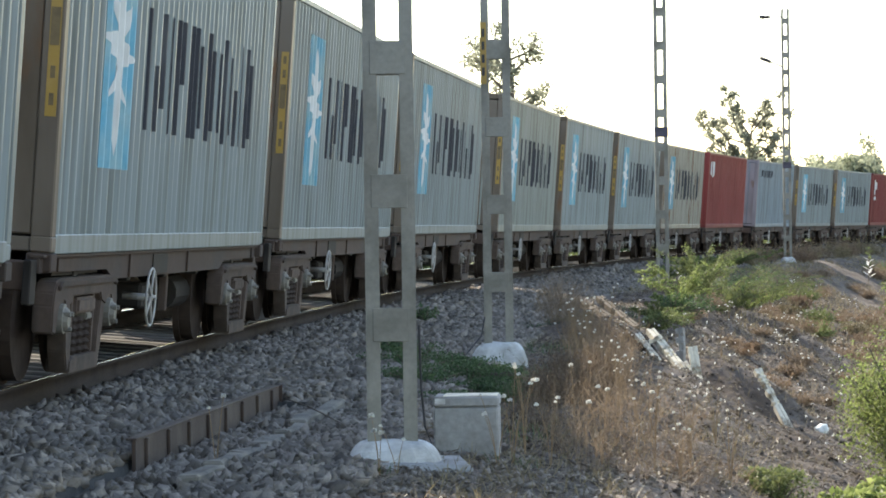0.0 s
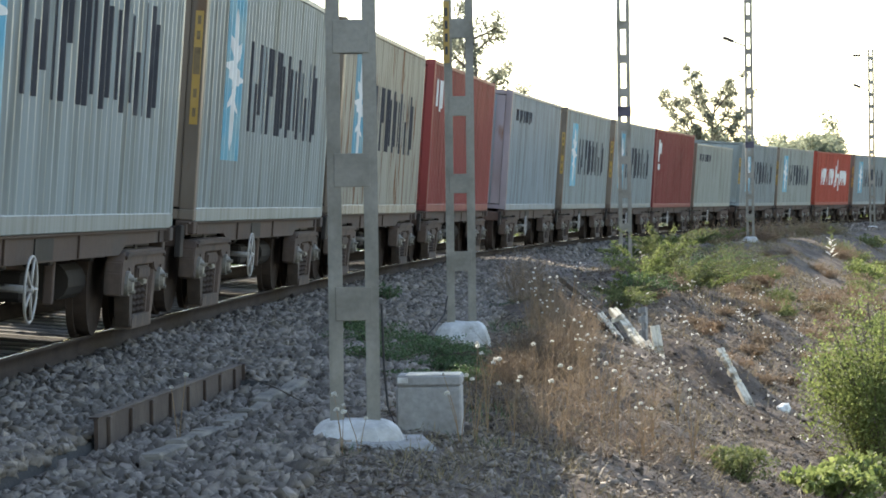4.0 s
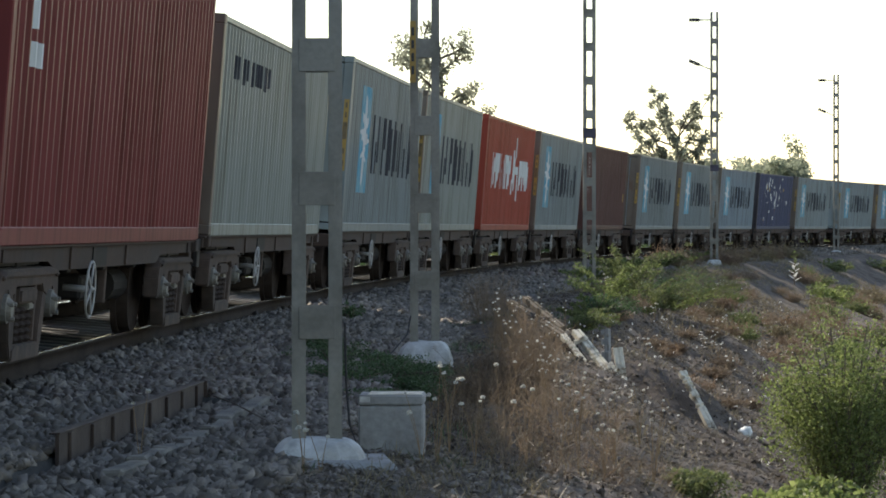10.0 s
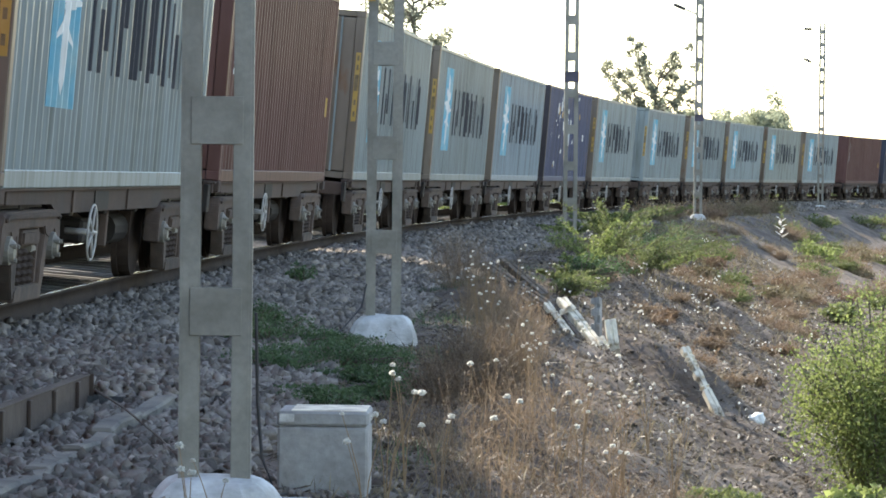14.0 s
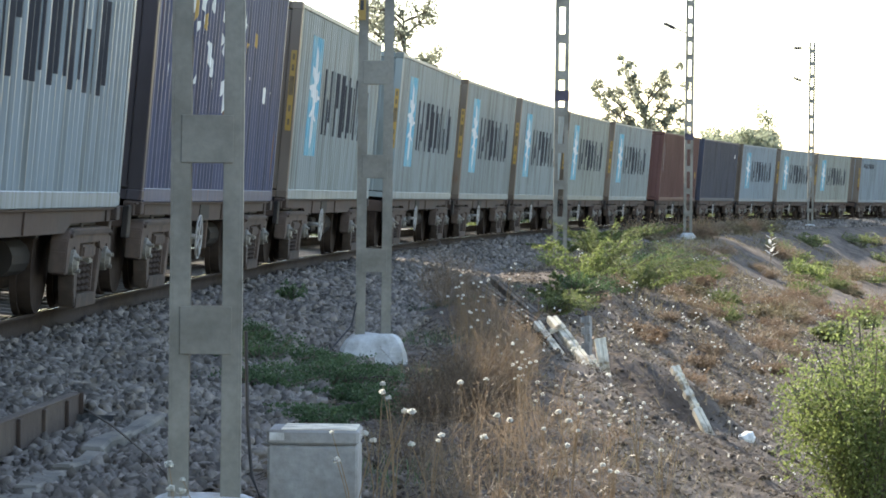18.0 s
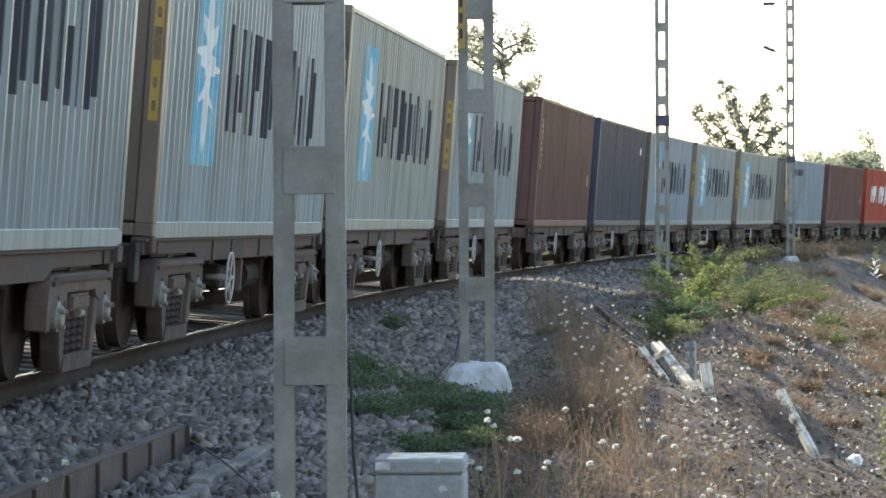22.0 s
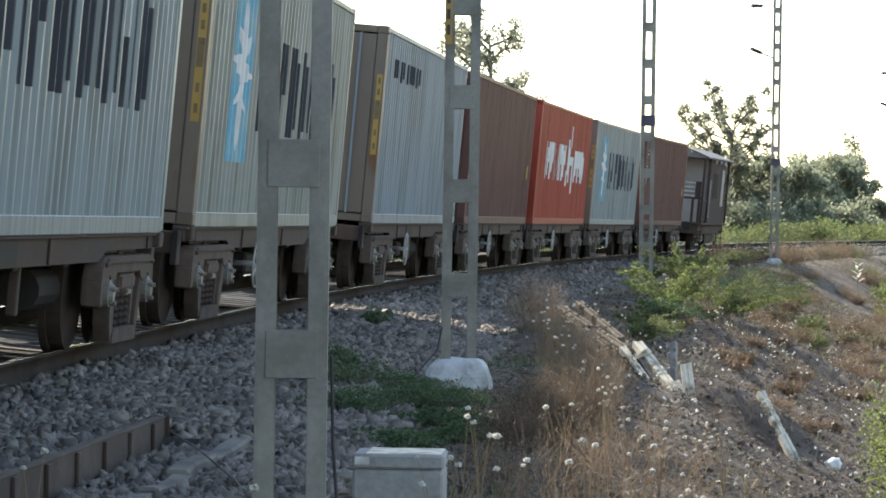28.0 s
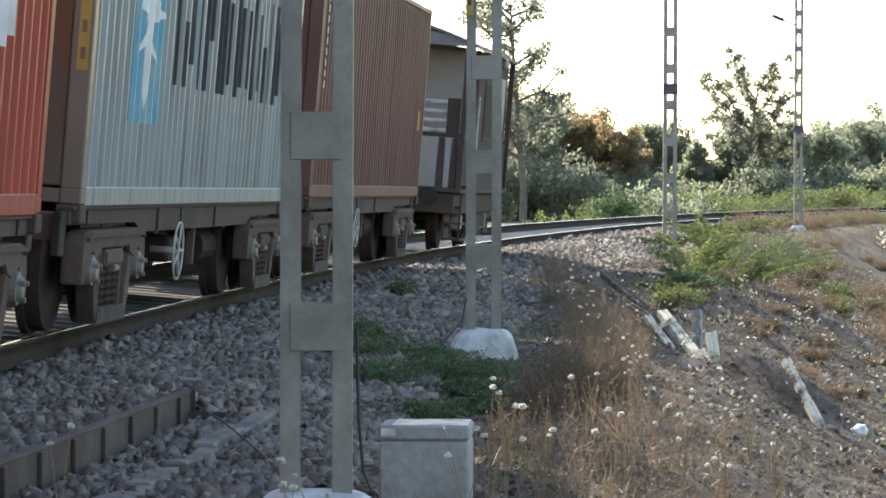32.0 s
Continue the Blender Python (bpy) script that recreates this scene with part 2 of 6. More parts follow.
# far leaves: colours paled and translucency raised to carry the haze of distance
LEAF_TREE = leaf_material("hazed_eucalyptus_leaves", (0.19, 0.20, 0.15), (0.32, 0.33, 0.25), 0.8)
LEAF_FAR = leaf_material("hazed_hedge_leaves", (0.22, 0.245, 0.175), (0.33, 0.355, 0.25), 0.75)
LEAF_FLAME = leaf_material("hazed_orange_blossom", (0.24, 0.265, 0.15), (0.43, 0.265, 0.15), 0.8)
STRAW = leaf_material("dry_brown_weed", (0.13, 0.094, 0.062), (0.29, 0.213, 0.148), 0.4)
RUSSET = leaf_material("russet_dry_weed", (0.125, 0.085, 0.056), (0.28, 0.19, 0.125), 0.4)
UMBER = leaf_material("dull_brown_weed", (0.085, 0.060, 0.042), (0.21, 0.155, 0.105), 0.35)
GRASS = leaf_material("mixed_dry_grass", (0.10, 0.085, 0.045), (0.30, 0.24, 0.14), 0.3)
PUFF = leaf_material("white_seed_heads", (0.66, 0.64, 0.58), (0.86, 0.85, 0.80), 0.5)


# ---- mesh helpers ----
def empty(name, m=None):
    ob = new(name)
    ob.empty_display_size = 0.2
    if m is not None:
        ob.matrix_world = m
    return ob


def solid(name, verts, faces, mat, parent=None, smooth=False):
    """A mesh object from arrays; faces all of one size, or a list."""
    me = bpy.data.meshes.new(name)
    if isinstance(faces, np.ndarray):
        k = faces.shape[1]
        me.vertices.add(len(verts))
        me.vertices.foreach_set("co", np.asarray(verts, np.float32).ravel())
        me.loops.add(faces.size)
        me.loops.foreach_set("vertex_index", faces.astype(np.int32).ravel())
        me.polygons.add(len(faces))
        me.polygons.foreach_set("loop_start", np.arange(0, faces.size, k, dtype=np.int32))
        me.update(calc_edges=True)
    else:
        me.from_pydata([tuple(v) for v in verts], [], [tuple(f) for f in faces])
        me.update()
    me.materials.append(mat)
    if smooth:
        me.polygons.foreach_set("use_smooth", [True] * len(me.polygons))
    ob = new(name, me)
    ob.parent = parent
    return ob


def part(name, bm, mat, parent=None, label="", smooth=False):
    """Links a bmesh as one mesh object under a thing or a part."""
    me = bpy.data.meshes.new(name)
    bm.normal_update()
    bm.to_mesh(me)
    bm.free()
    me.materials.append(mat)
    if smooth:
        me.polygons.foreach_set("use_smooth", [True] * len(me.polygons))
    ob = new(name, me)
    ob.parent = parent
    return tagged(ob, label)


def box(bm, x0, x1, y0, y1, z0, z1, bevel=0.0, m=None):
    """Adds a box, its edges bevelled, to a bmesh."""
    made = bmesh.ops.create_cube(bm, size=1)["verts"]
    t = Matrix.Translation(((x0 + x1) / 2, (y0 + y1) / 2, (z0 + z1) / 2)) @ Matrix.Diagonal((x1 - x0, y1 - y0, z1 - z0, 1))
    bmesh.ops.transform(bm, matrix=(m @ t if m is not None else t), verts=made)
    if bevel:
        edges = {e for v in made for e in v.link_edges}
        bmesh.ops.bevel(bm, geom=list(edges), offset=bevel, segments=1, affect="EDGES")
    return bm


def boxed(*args, **kw):
    return box(bmesh.new(), *args, **kw)


def rod(bm, a, b, r, r2=None, sides=8):
    """Adds a capped rod from a to b."""
    a, b = Vector(a), Vector(b)
    d = b - a
    m = Matrix.Translation((a + b) / 2) @ d.to_track_quat("Z", "Y").to_matrix().to_4x4()
    bmesh.ops.create_cone(bm, cap_ends=True, segments=sides, radius1=r, radius2=r if r2 is None else r2, depth=d.length, matrix=m)
    return bm


def tube(points, r, sides=5, taper=1.0):
    """A bmesh: one closed tube through the points."""
    bm = bmesh.new()
    pts = [Vector(p) for p in points]
    rings = []
    for i, p in enumerate(pts):
        d = (pts[min(i + 1, len(pts) - 1)] - pts[max(i - 1, 0)]).normalized()
        a = d.orthogonal().normalized()
        b = d.cross(a)
        q = r * (1 + (taper - 1) * i / (len(pts) - 1))
        rings.append([bm.verts.new(p + (a * math.cos(6.2832 * k / sides) + b * math.sin(6.2832 * k / sides)) * q) for k in range(sides)])
    for u, w in zip(rings, rings[1:]):
        for k in range(sides):
            bm.faces.new((u[k], u[(k + 1) % sides], w[(k + 1) % sides], w[k]))
    bm.faces.new(rings[0][::-1])
    bm.faces.new(rings[-1])
    return bm


def turned(profile, x, y, sides=12):
    """A bmesh: the outline (radius, z) turned about an upright axis at x, y."""
    bm = bmesh.new()
    rings = [[bm.verts.new((x + q * math.cos(6.2832 * k / sides), y + q * math.sin(6.2832 * k / sides), z)) for k in range(sides)] for q, z in profile]
    for u, w in zip(rings, rings[1:]):
        for k in range(sides):
            bm.faces.new((u[k], u[(k + 1) % sides], w[(k + 1) % sides], w[k]))
    bm.faces.new(rings[0][::-1])
    bm.faces.new(rings[-1])
    return bm


def plate(points, x0, x1):
    """A bmesh: the outline (y, z) as a plate between x0 and x1."""
    bm = bmesh.new()
    lower = [bm.verts.new((x0, y, z)) for y, z in points]
    upper = [bm.verts.new((x1, y, z)) for y, z in points]
    bm.faces.new(lower[::-1])
    bm.faces.new(upper)
    for i in range(len(points)):
        j = (i + 1) % len(points)
        bm.faces.new((lower[i], lower[j], upper[j], upper[i]))
    bmesh.ops.recalc_face_normals(bm, faces=bm.faces)
    return bm


# ---- the line of the track ----
CANT = 4.5
RAIL_Z = 0.44            # head of the inner rail
HALF_GAUGE = 0.838 + 0.035


BEND = (-5.207, 0.03006, 6.671e-4, 3.16e-7)      # the curve, up to FAR metres out; straight beyond
FAR = 320.0


def lie(y):
    """The slope dx/dy of the centre line."""
    c = np.minimum(np.asarray(y, float), FAR)
    return BEND[1] + 2 * BEND[2] * c + 3 * BEND[3] * c * c


def centre_x(y):
    """x of the track's centre line."""
    y = np.asarray(y, float)
    c = np.minimum(y, FAR)
    return BEND[0] + BEND[1] * c + BEND[2] * c ** 2 + BEND[3] * c ** 3 + (y - c) * lie(FAR)


def offset(x, y):
    """Metres to the right of the centre line."""
    m = lie(y)
    return (np.asarray(x, float) - centre_x(y)) / np.sqrt(1 + m * m)


_ys = np.arange(-120, 900, 0.5)
_ss = np.concatenate([[0], np.cumsum(np.sqrt(1 + lie((_ys[1:] + _ys[:-1]) / 2) ** 2) * 0.5)])
_ss -= np.interp(0, _ys, _ss)


def dip(y):
    """How far the line lies below its level farther out: it falls a little towards the camera."""
    return 0.10 * np.clip((56.0 - np.asarray(y, float)) / 36.0, 0.0, 1.2) ** 1.5


def track(s, right=0.0, up=0.0, lean=True):
    """The pose of a point on the track s metres along it: x to the right, y along it; up from the rail heads, with their cant."""
    y = float(np.interp(s, _ss, _ys))
    turn = math.atan(float(lie(y)))
    mid = RAIL_Z + HALF_GAUGE * math.sin(radians(CANT)) - float(dip(y))
    m = Matrix.Translation((float(centre_x(y)), y, mid)) @ Matrix.Rotation(-turn, 4, "Z")
    if lean:
        m = m @ Matrix.Rotation(radians(CANT), 4, "Y")
    return m @ Matrix.Translation((right, 0, up))


# heaps of spoil on the bank: x, y, height, width
MOUNDS = ((1.75, 38.6, 0.30, 0.9), (2.62, 36.75, -0.26, 0.6), (2.95, 36.3, -0.16, 0.45), (3.80, 37.6, 0.46, 0.8), (4.62, 37.2, -0.10, 0.5), (4.6, 58.0, 0.25, 2.0), (7.5, 66.0, 0.3, 2.2))


def beam_offset(y):
    """How far from the centre line the edge beam runs that holds the near ballast."""
    return 2.43 + (np.asarray(y, float) - 13.6) * 0.0213


def ground_z(x, y):
    """Height of the ground: the ballast bed, the cess with the masts, and the bank that falls away from it."""
    o = offset(x, y)
    z = np.interp(o, [-400, -9, -5, -3.6, -2.3, -1.8, 1.8, 2.15, 3.35, 4.0, 4.75, 5.3, 8.6, 11, 18, 60, 400],
                  [-0.9, -0.7, -0.45, -0.35, 0.40, 0.42, 0.15, 0.15, -0.02, -0.03, -0.06, -0.22, -1.85, -2.5, -2.7, -2.6, -2.2])
    x, y = np.asarray(x, float), np.asarray(y, float)
    z = z - dip(y) * np.interp(o, [-6, -3.4, 2.3, 3.3], [0, 1, 1, 0])
    rough = np.clip((o - 4.3) / 1.5, 0, 1)
    lumps = 0.09 * np.sin(x * 2.1 + y * 0.7) * np.sin(y * 0.9 - x * 0.6) + 0.05 * np.sin(x * 5.3 - y * 1.9) * np.sin(y * 3.1 + 1.3 * x)
    z = np.where((y < 20.0) & (o > beam_offset(y)) & (o < 3.4), -0.05, z)
    for mx, my, high, wide in MOUNDS:
        z = z + high * np.exp(-((x - mx) ** 2 + (y - my) ** 2) / wide ** 2)
    return z + lumps * rough + 0.012 * np.sin(x * 7.0 + y * 3.0) * np.sin(y * 5.0)


# ---- ground, ballast, rails ----
def ground():
    xs = np.concatenate([[-3000, -1200, -500, -220, -110, -60, -35, -22, -14], np.arange(-9, 26, 0.3), np.arange(26, 80, 1.5), [90, 120, 180, 300, 600, 1400, 3000]])
    ys = np.concatenate([[-1500, -500, -150, -60, -30], np.arange(-20, 8, 1.0), np.arange(8, 70, 0.3), np.arange(70, 170, 0.7), np.arange(170, 330, 2.5), [345, 370, 420, 500, 700, 1100, 2000, 4000]])
    gx, gy = np.meshgrid(xs, ys)
    gz = ground_z(gx, gy)
    v = np.stack([gx, gy, gz], -1).reshape(-1, 3)
    w = len(xs)
    i = (np.arange(len(ys) - 1)[:, None] * w + np.arange(w - 1)[None]).ravel()
    ob = solid("ground", v, np.stack([i, i + 1, i + w + 1, i + w], 1), SOIL, smooth=True)
    tagged(ob, "brown earth embankment falling away from the railway", "ground", kind="structure")


def ballast_bed():
    """The crown and shoulders of broken stone on which the sleepers lie."""
    prof = [(-3.5, -0.30), (-2.25, 0.425), (-1.8, 0.45), (1.75, 0.185), (2.15, 0.19), (2.7, 0.12), (3.3, 0.02), (3.75, -0.06)]
    s = np.concatenate([np.arange(-60, 90, 0.5), np.arange(90, 420, 2.0)])
    verts, k = [], len(prof)
    for t in s:
        y = float(np.interp(t, _ss, _ys))
        m = float(lie(y))
        c, q = math.sqrt(1 + m * m), float(centre_x(y))
        for o, z in prof:
            w = 0.10 * noise.noise((t * 0.8, o, 3)) + 0.03 * noise.noise((t * 3.1, o * 3, 7))
            wide = 0.25 * noise.noise((t * 0.35, 5, o)) if abs(o) > 2.5 else 0
            if o > 2 and y < 20.2:
                edge = float(beam_offset(y))
                o, z, wide = {2.15: (edge - 0.25, 0.18), 2.7: (edge - 0.03, 0.15), 3.3: (edge + 0.03, -0.06), 3.75: (3.75, -0.10)}[o] + (0,)
                w *= 0.3
            sunk = float(dip(y)) * float(np.interp(o, [-6, -3.4, 2.3, 3.3], [0, 1, 1, 0]))
            verts.append((q + (o + wide) / c, y - (o + wide) * m / c, z - sunk + (w if abs(o) > 1.9 else w * 0.3)))
    i = (np.arange(len(s) - 1)[:, None] * k + np.arange(k - 1)[None]).ravel()
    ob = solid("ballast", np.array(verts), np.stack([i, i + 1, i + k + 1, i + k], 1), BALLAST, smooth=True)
    tagged(ob, "bed of crushed stone coloured dark, as shaded under the train", "ballast", kind="structure")


def pebbles(name, points, sizes, mat, seed, flat=0.7):
    """Sharp-edged broken stones: skewed six-sided blocks, joined."""
    r = np.random.default_rng(seed)
    n = len(points)
    base = np.array([(x, y, z) for z in (-1, 1) for x, y in ((-1, -1), (1, -1), (1, 1), (-1, 1))], float) * 0.72
    v = base[None] * r.uniform(0.55, 1.3, (n, 1, 3)) * np.array((1, 1, flat)) + r.normal(0, 0.20, (n, 8, 3))
    q = r.normal(0, 1, (n, 4)) * np.array((1, 0.6, 0.6, 1))
    q /= np.linalg.norm(q, axis=1, keepdims=True)
    u, w = q[:, None, 1:], q[:, None, :1]
    v = v + 2 * np.cross(u, np.cross(u, v) + w * v)
    v = v * np.asarray(sizes)[:, None, None] + np.asarray(points)[:, None]
    f = np.array([(0, 3, 2, 1), (4, 5, 6, 7), (0, 1, 5, 4), (1, 2, 6, 5), (2, 3, 7, 6), (3, 0, 4, 7)])
    f = np.concatenate([f[:, (0, 1, 2)], f[:, (0, 2, 3)]])
    return solid(name, v.reshape(-1, 3), (np.arange(n)[:, None, None] * 8 + f[None]).reshape(-1, 3), mat)


def loose_stones():
    r = np.random.default_rng(4)
    pts, size = [], []
    for s0, s1, n, grow in ((7, 24, 36000, 1.0), (24, 40, 25000, 1.1), (40, 75, 18000, 1.35), (75, 140, 9000, 1.8), (140, 270, 7000, 2.6)):
        s, o = r.uniform(s0, s1, n), 0.95 + 3.0 * r.beta(1.2, 1.15, n)
        y = np.interp(s, _ss, _ys)
        m = lie(y)
        c = np.sqrt(1 + m * m)
        x, yy = centre_x(y) + o / c, y - o * m / c
        z = np.interp(o, [0.9, 1.75, 2.15, 2.7, 3.3, 3.75, 4.2], [0.215, 0.19, 0.19, 0.12, 0.02, -0.03, -0.035])
        z = z - dip(yy) * np.interp(o, [2.3, 3.3], [1, 0])
        low = (yy < 20.2) & (o > beam_offset(yy))
        z = np.where(low, ground_z(x, yy) - 0.005, z)
        clear = np.abs(o - beam_offset(yy)) > 0.06
        pts.append(np.stack([x, yy, z + r.uniform(-0.005, 0.045, n) - np.where(clear | (yy > 20.2), 0, 0.2)], -1))
        size.append((0.024 + 0.042 * r.uniform(0, 1, n) ** 1.6) * grow)
    # strewn thinly about the nearest mast
    n = 2600
    yy, o = r.uniform(7, 16, n), 3.5 + 2.2 * r.uniform(0, 1, n) ** 1.5
    x = centre_x(yy) + o
    free = (np.abs(x + 0.64) > 0.5) | (np.abs(yy - 13.95) > 0.46)
    x, yy = x[free], yy[free]
    pts.append(np.stack([x, yy, ground_z(x, yy) + 0.004], -1))
    size.append(r.uniform(0.012, 0.036, len(x)))
    ob = pebbles("crushed_stones", np.concatenate(pts), np.concatenate(size), STONE, 5, 0.48)
    tagged(ob, "loose grey crushed stones of the track ballast", "stones", kind="stuff")


def rails():
    """Two flat-bottomed rails swept along the line, with bright running surfaces, and concrete sleepers."""
    line = empty("railway_track")
    tagged(line, "curving broad-gauge railway track on concrete sleepers", "railway track", kind="structure")
    prof = [(-0.075, -0.172), (0.075, -0.172), (0.075, -0.158), (0.012, -0.135), (0.010, -0.045), (0.036, -0.034), (0.036, -0.003), (-0.036, -0.003), (-0.036, -0.034), (-0.010, -0.045), (-0.012, -0.135), (-0.075, -0.158)]
    ss = np.arange(-50, 420, 2.0)
    for x in (-HALF_GAUGE, HALF_GAUGE):
        v = np.array([track(s, x + a, b).translation for s in ss for a, b in prof])
        k = len(prof)
        i = (np.arange(len(ss) - 1)[:, None] * k + np.arange(k)[None]).ravel()
        j = (np.arange(len(ss) - 1)[:, None] * k + (np.arange(k)[None] + 1) % k).ravel()
        rail = solid("rail", v, np.stack([i, j, j + k, i + k], 1), RAIL, line)
        b0, b1 = -0.018, 0.022
        v = np.array([track(s, x + a, b).translation for s in ss for a, b in ((b0, 0.0), (b1, 0.0), (b1, -0.006), (b0, -0.006))])
        i = (np.arange(len(ss) - 1)[:, None] * 4 + np.arange(4)[None]).ravel()
        j = (np.arange(len(ss) - 1)[:, None] * 4 + (np.arange(4)[None] + 1) % 4).ravel()
        tagged(solid("running_surface", v, np.stack([i, j, j + 4, i + 4], 1), RAIL_TOP, rail), "wheel-polished bright top of the rail")
    bm = boxed(-1.37, 1.37, -0.12, 0.12, -0.40, -0.178, bevel=0.03)
    first = part("sleeper", bm, SLEEPER, line)
    first.matrix_local = track(-12)
    for s in np.arange(-11.35, 110, 0.65):
        ob = new("sleeper", first.data)
        ob.parent = line
        ob.matrix_local = track(s)
    return line


ground()
ballast_bed()
loose_stones()
rails()


# ---- masts ----
MAST_W, MAST_STEP = 0.318, 0.842


def mast(x, y, height, first, muff=True, sign="", arms=(), turn=0.0, stout=1.0):
    """A battened steel mast: two channels, square plates between them at even steps, in a whitewashed concrete base."""
    z = float(ground_z(x, y))
    top = empty("railway_mast", pose(x, y, z, 0, 0, turn))
    h = MAST_W / 2
    for side in (-1, 1):
        bm = bmesh.new()
        # a channel: web outwards, flanges inwards
        box(bm, *sorted((side * h, side * (h - 0.012))), -0.075, 0.075, -0.1, height)
        for f in (-0.075, 0.066):
            box(bm, *sorted((side * (h - 0.011), side * (h - 0.088))), f, f + 0.010, -0.1, height, bevel=0.002)
        part("channel", bm, STEEL_GREY, top)
    zb = first
    while zb < height:
        for f in (-0.0835, 0.0755):
            bm = boxed(-h + 0.045, h - 0.045, f, f + 0.008, zb - 0.105, zb + 0.105, bevel=0.002)
            part("batten_plate", bm, STEEL_GREY, top)
        zb += MAST_STEP if zb < height * 0.66 else MAST_STEP * 0.8
    bm = boxed(-h, h, -0.08, 0.08, height, height + 0.012)
    part("cap", bm, STEEL_GREY, top)
    if muff:
        bm = bmesh.new()
        lower = [(-0.31, -0.28), (0.31, -0.28), (0.32, 0.28), (-0.30, 0.28)]
        upper = [(-0.19, -0.17), (0.20, -0.17), (0.20, 0.17), (-0.20, 0.17)]
        rings = []
        for pts, zz in ((lower, -0.15), (lower, 0.05 * stout), ([(a * 0.84, b * 0.84) for a, b in lower], 0.155 * stout), (upper, 0.215 * stout)):
            rings.append([bm.verts.new((a, b, zz)) for a, b in pts])
        for q, p in zip(rings, rings[1:]):
            for i in range(4):
                bm.faces.new((q[i], q[(i + 1) % 4], p[(i + 1) % 4], p[i]))
        bm.faces.new(rings[-1])
        bmesh.ops.subdivide_edges(bm, edges=list(bm.edges), cuts=3, use_grid_fill=True)
        for _ in range(3):
            bmesh.ops.smooth_vert(bm, verts=bm.verts, factor=0.5, use_axis_x=True, use_axis_y=True, use_axis_z=True)
        for v in bm.verts:
            v.co += Vector(noise.noise_vector(v.co * 7 + Vector((x, y, 0)))) * 0.016
        part("concrete_base", bm, WHITEWASH, top, "whitewashed concrete base")
    if sign == "yellow":
        plate_ = part("number_plate", boxed(-h - 0.004, -h + 0.062, -0.094, -0.086, 3.05, 3.72, bevel=0.002), YELLOW, top, "narrow yellow number plate")
        for k in range(4):
            bm = boxed(-h + 0.013, -h + 0.043, -0.098, -0.0945, 3.14 + 0.14 * k, 3.23 + 0.14 * k)
            part("dark_bar", bm, BLACK, plate_)
    elif sign == "dark":
        part("name_plate", boxed(-0.17, 0.17, -0.10, -0.088, 3.72, 3.97, bevel=0.004), ENAMEL, top, "small purple-black enamel plate")
    for za, zt, reach in arms:
        arm = part("bracket_rod", rod(bmesh.new(), (-h, 0, za), (-h - reach * 0.5, 0, za + (zt - za) * 0.5), 0.028), STEEL_GREY, top)
        a, b = Vector((-h - reach * 0.5, 0, za + (zt - za) * 0.5)), Vector((-h - reach, 0, zt))
        long_ = (b - a).length
        sheds = [(0.06, 0.0)] + [(q, long_ * (k + f) / 6) for k in range(6) for q, f in ((0.06, 0.28), (0.115, 0.38), (0.085, 0.66), (0.06, 0.72))] + [(0.06, long_)]
        bm = turned(sheds, 0, 0, 10)
        bmesh.ops.transform(bm, matrix=Matrix.Translation(a) @ (b - a).to_track_quat("Z", "Y").to_matrix().to_4x4(), verts=bm.verts)
        part("insulator", bm, INSULATOR, arm, "dark porcelain insulator")
    return tagged(top, "tall grey battened steel mast" + (" in a whitewashed concrete base" if muff else " beside the track"), "railway mast", "masts along the line")


mast(-0.663, 14.0, 10.0, 0.05, turn=1, stout=0.75)
mast(0.152, 28.4, 10.0, 0.06, sign="yellow", stout=1.15)
mast(4.68, 73.0, 10.1, 0.95, muff=False, sign="dark", arms=((7.6, 7.9, 1.0),))
mast(12.45, 119.0, 10.0, 0.95, sign="dark", arms=((7.75, 8.1, 0.85), (9.7, 9.7, 0.85)))
mast(24.4, 170.0, 10.0, 0.95, arms=((7.75, 8.1, 0.85), (9.7, 9.7, 0.85)))
mast(37.3, 212.0, 10.0, 0.95, arms=((7.75, 8.1, 0.85), (9.7, 9.7, 0.85)))
mast(54.0, 258.0, 10.0, 0.95, arms=((7.75, 8.1, 0.85), (9.7, 9.7, 0.85)))


# ---- things on the cess ----
def base_slab():
    bm = boxed(-0.46, 0.46, -0.40, 0.42, -0.20, 0.0, bevel=0.03)
    for v in bm.verts:
        v.co += Vector(noise.noise_vector(v.co * 3)) * 0.025
    ob = part("foundation_slab", bm, CONCRETE)
    ob.matrix_world = pose(-0.64, 13.95, 0.0, 0, 0, 5)
    tagged(ob, "rough grey concrete slab under the nearest mast", "foundation slab")


def junction_box():
    top = empty("concrete_box", pose(-0.19, 15.2, -0.10, 0, 0, -3))
    bm = boxed(-0.215, 0.215, -0.2, 0.2, 0, 0.37, bevel=0.012)
    part("body", bm, CONCRETE, top)
    bm = boxed(-0.219, 0.219, -0.205, 0.205, 0.374, 0.445, bevel=0.012)
    lid = part("lid", bm, CONCRETE, top, "grey concrete slab lid")
    # paler layer over most of the lid's top
    part("pale_top_stripe", boxed(-0.15, 0.205, -0.19, 0.19, 0.4445, 0.449), PALE_POST, lid)
    part("paint_patch", boxed(-0.205, -0.135, -0.2075, -0.2055, 0.395, 0.432), WHITEWASH, lid, "patch of white paint")
    tagged(top, "small grey concrete box with a pale lid", "junction box")


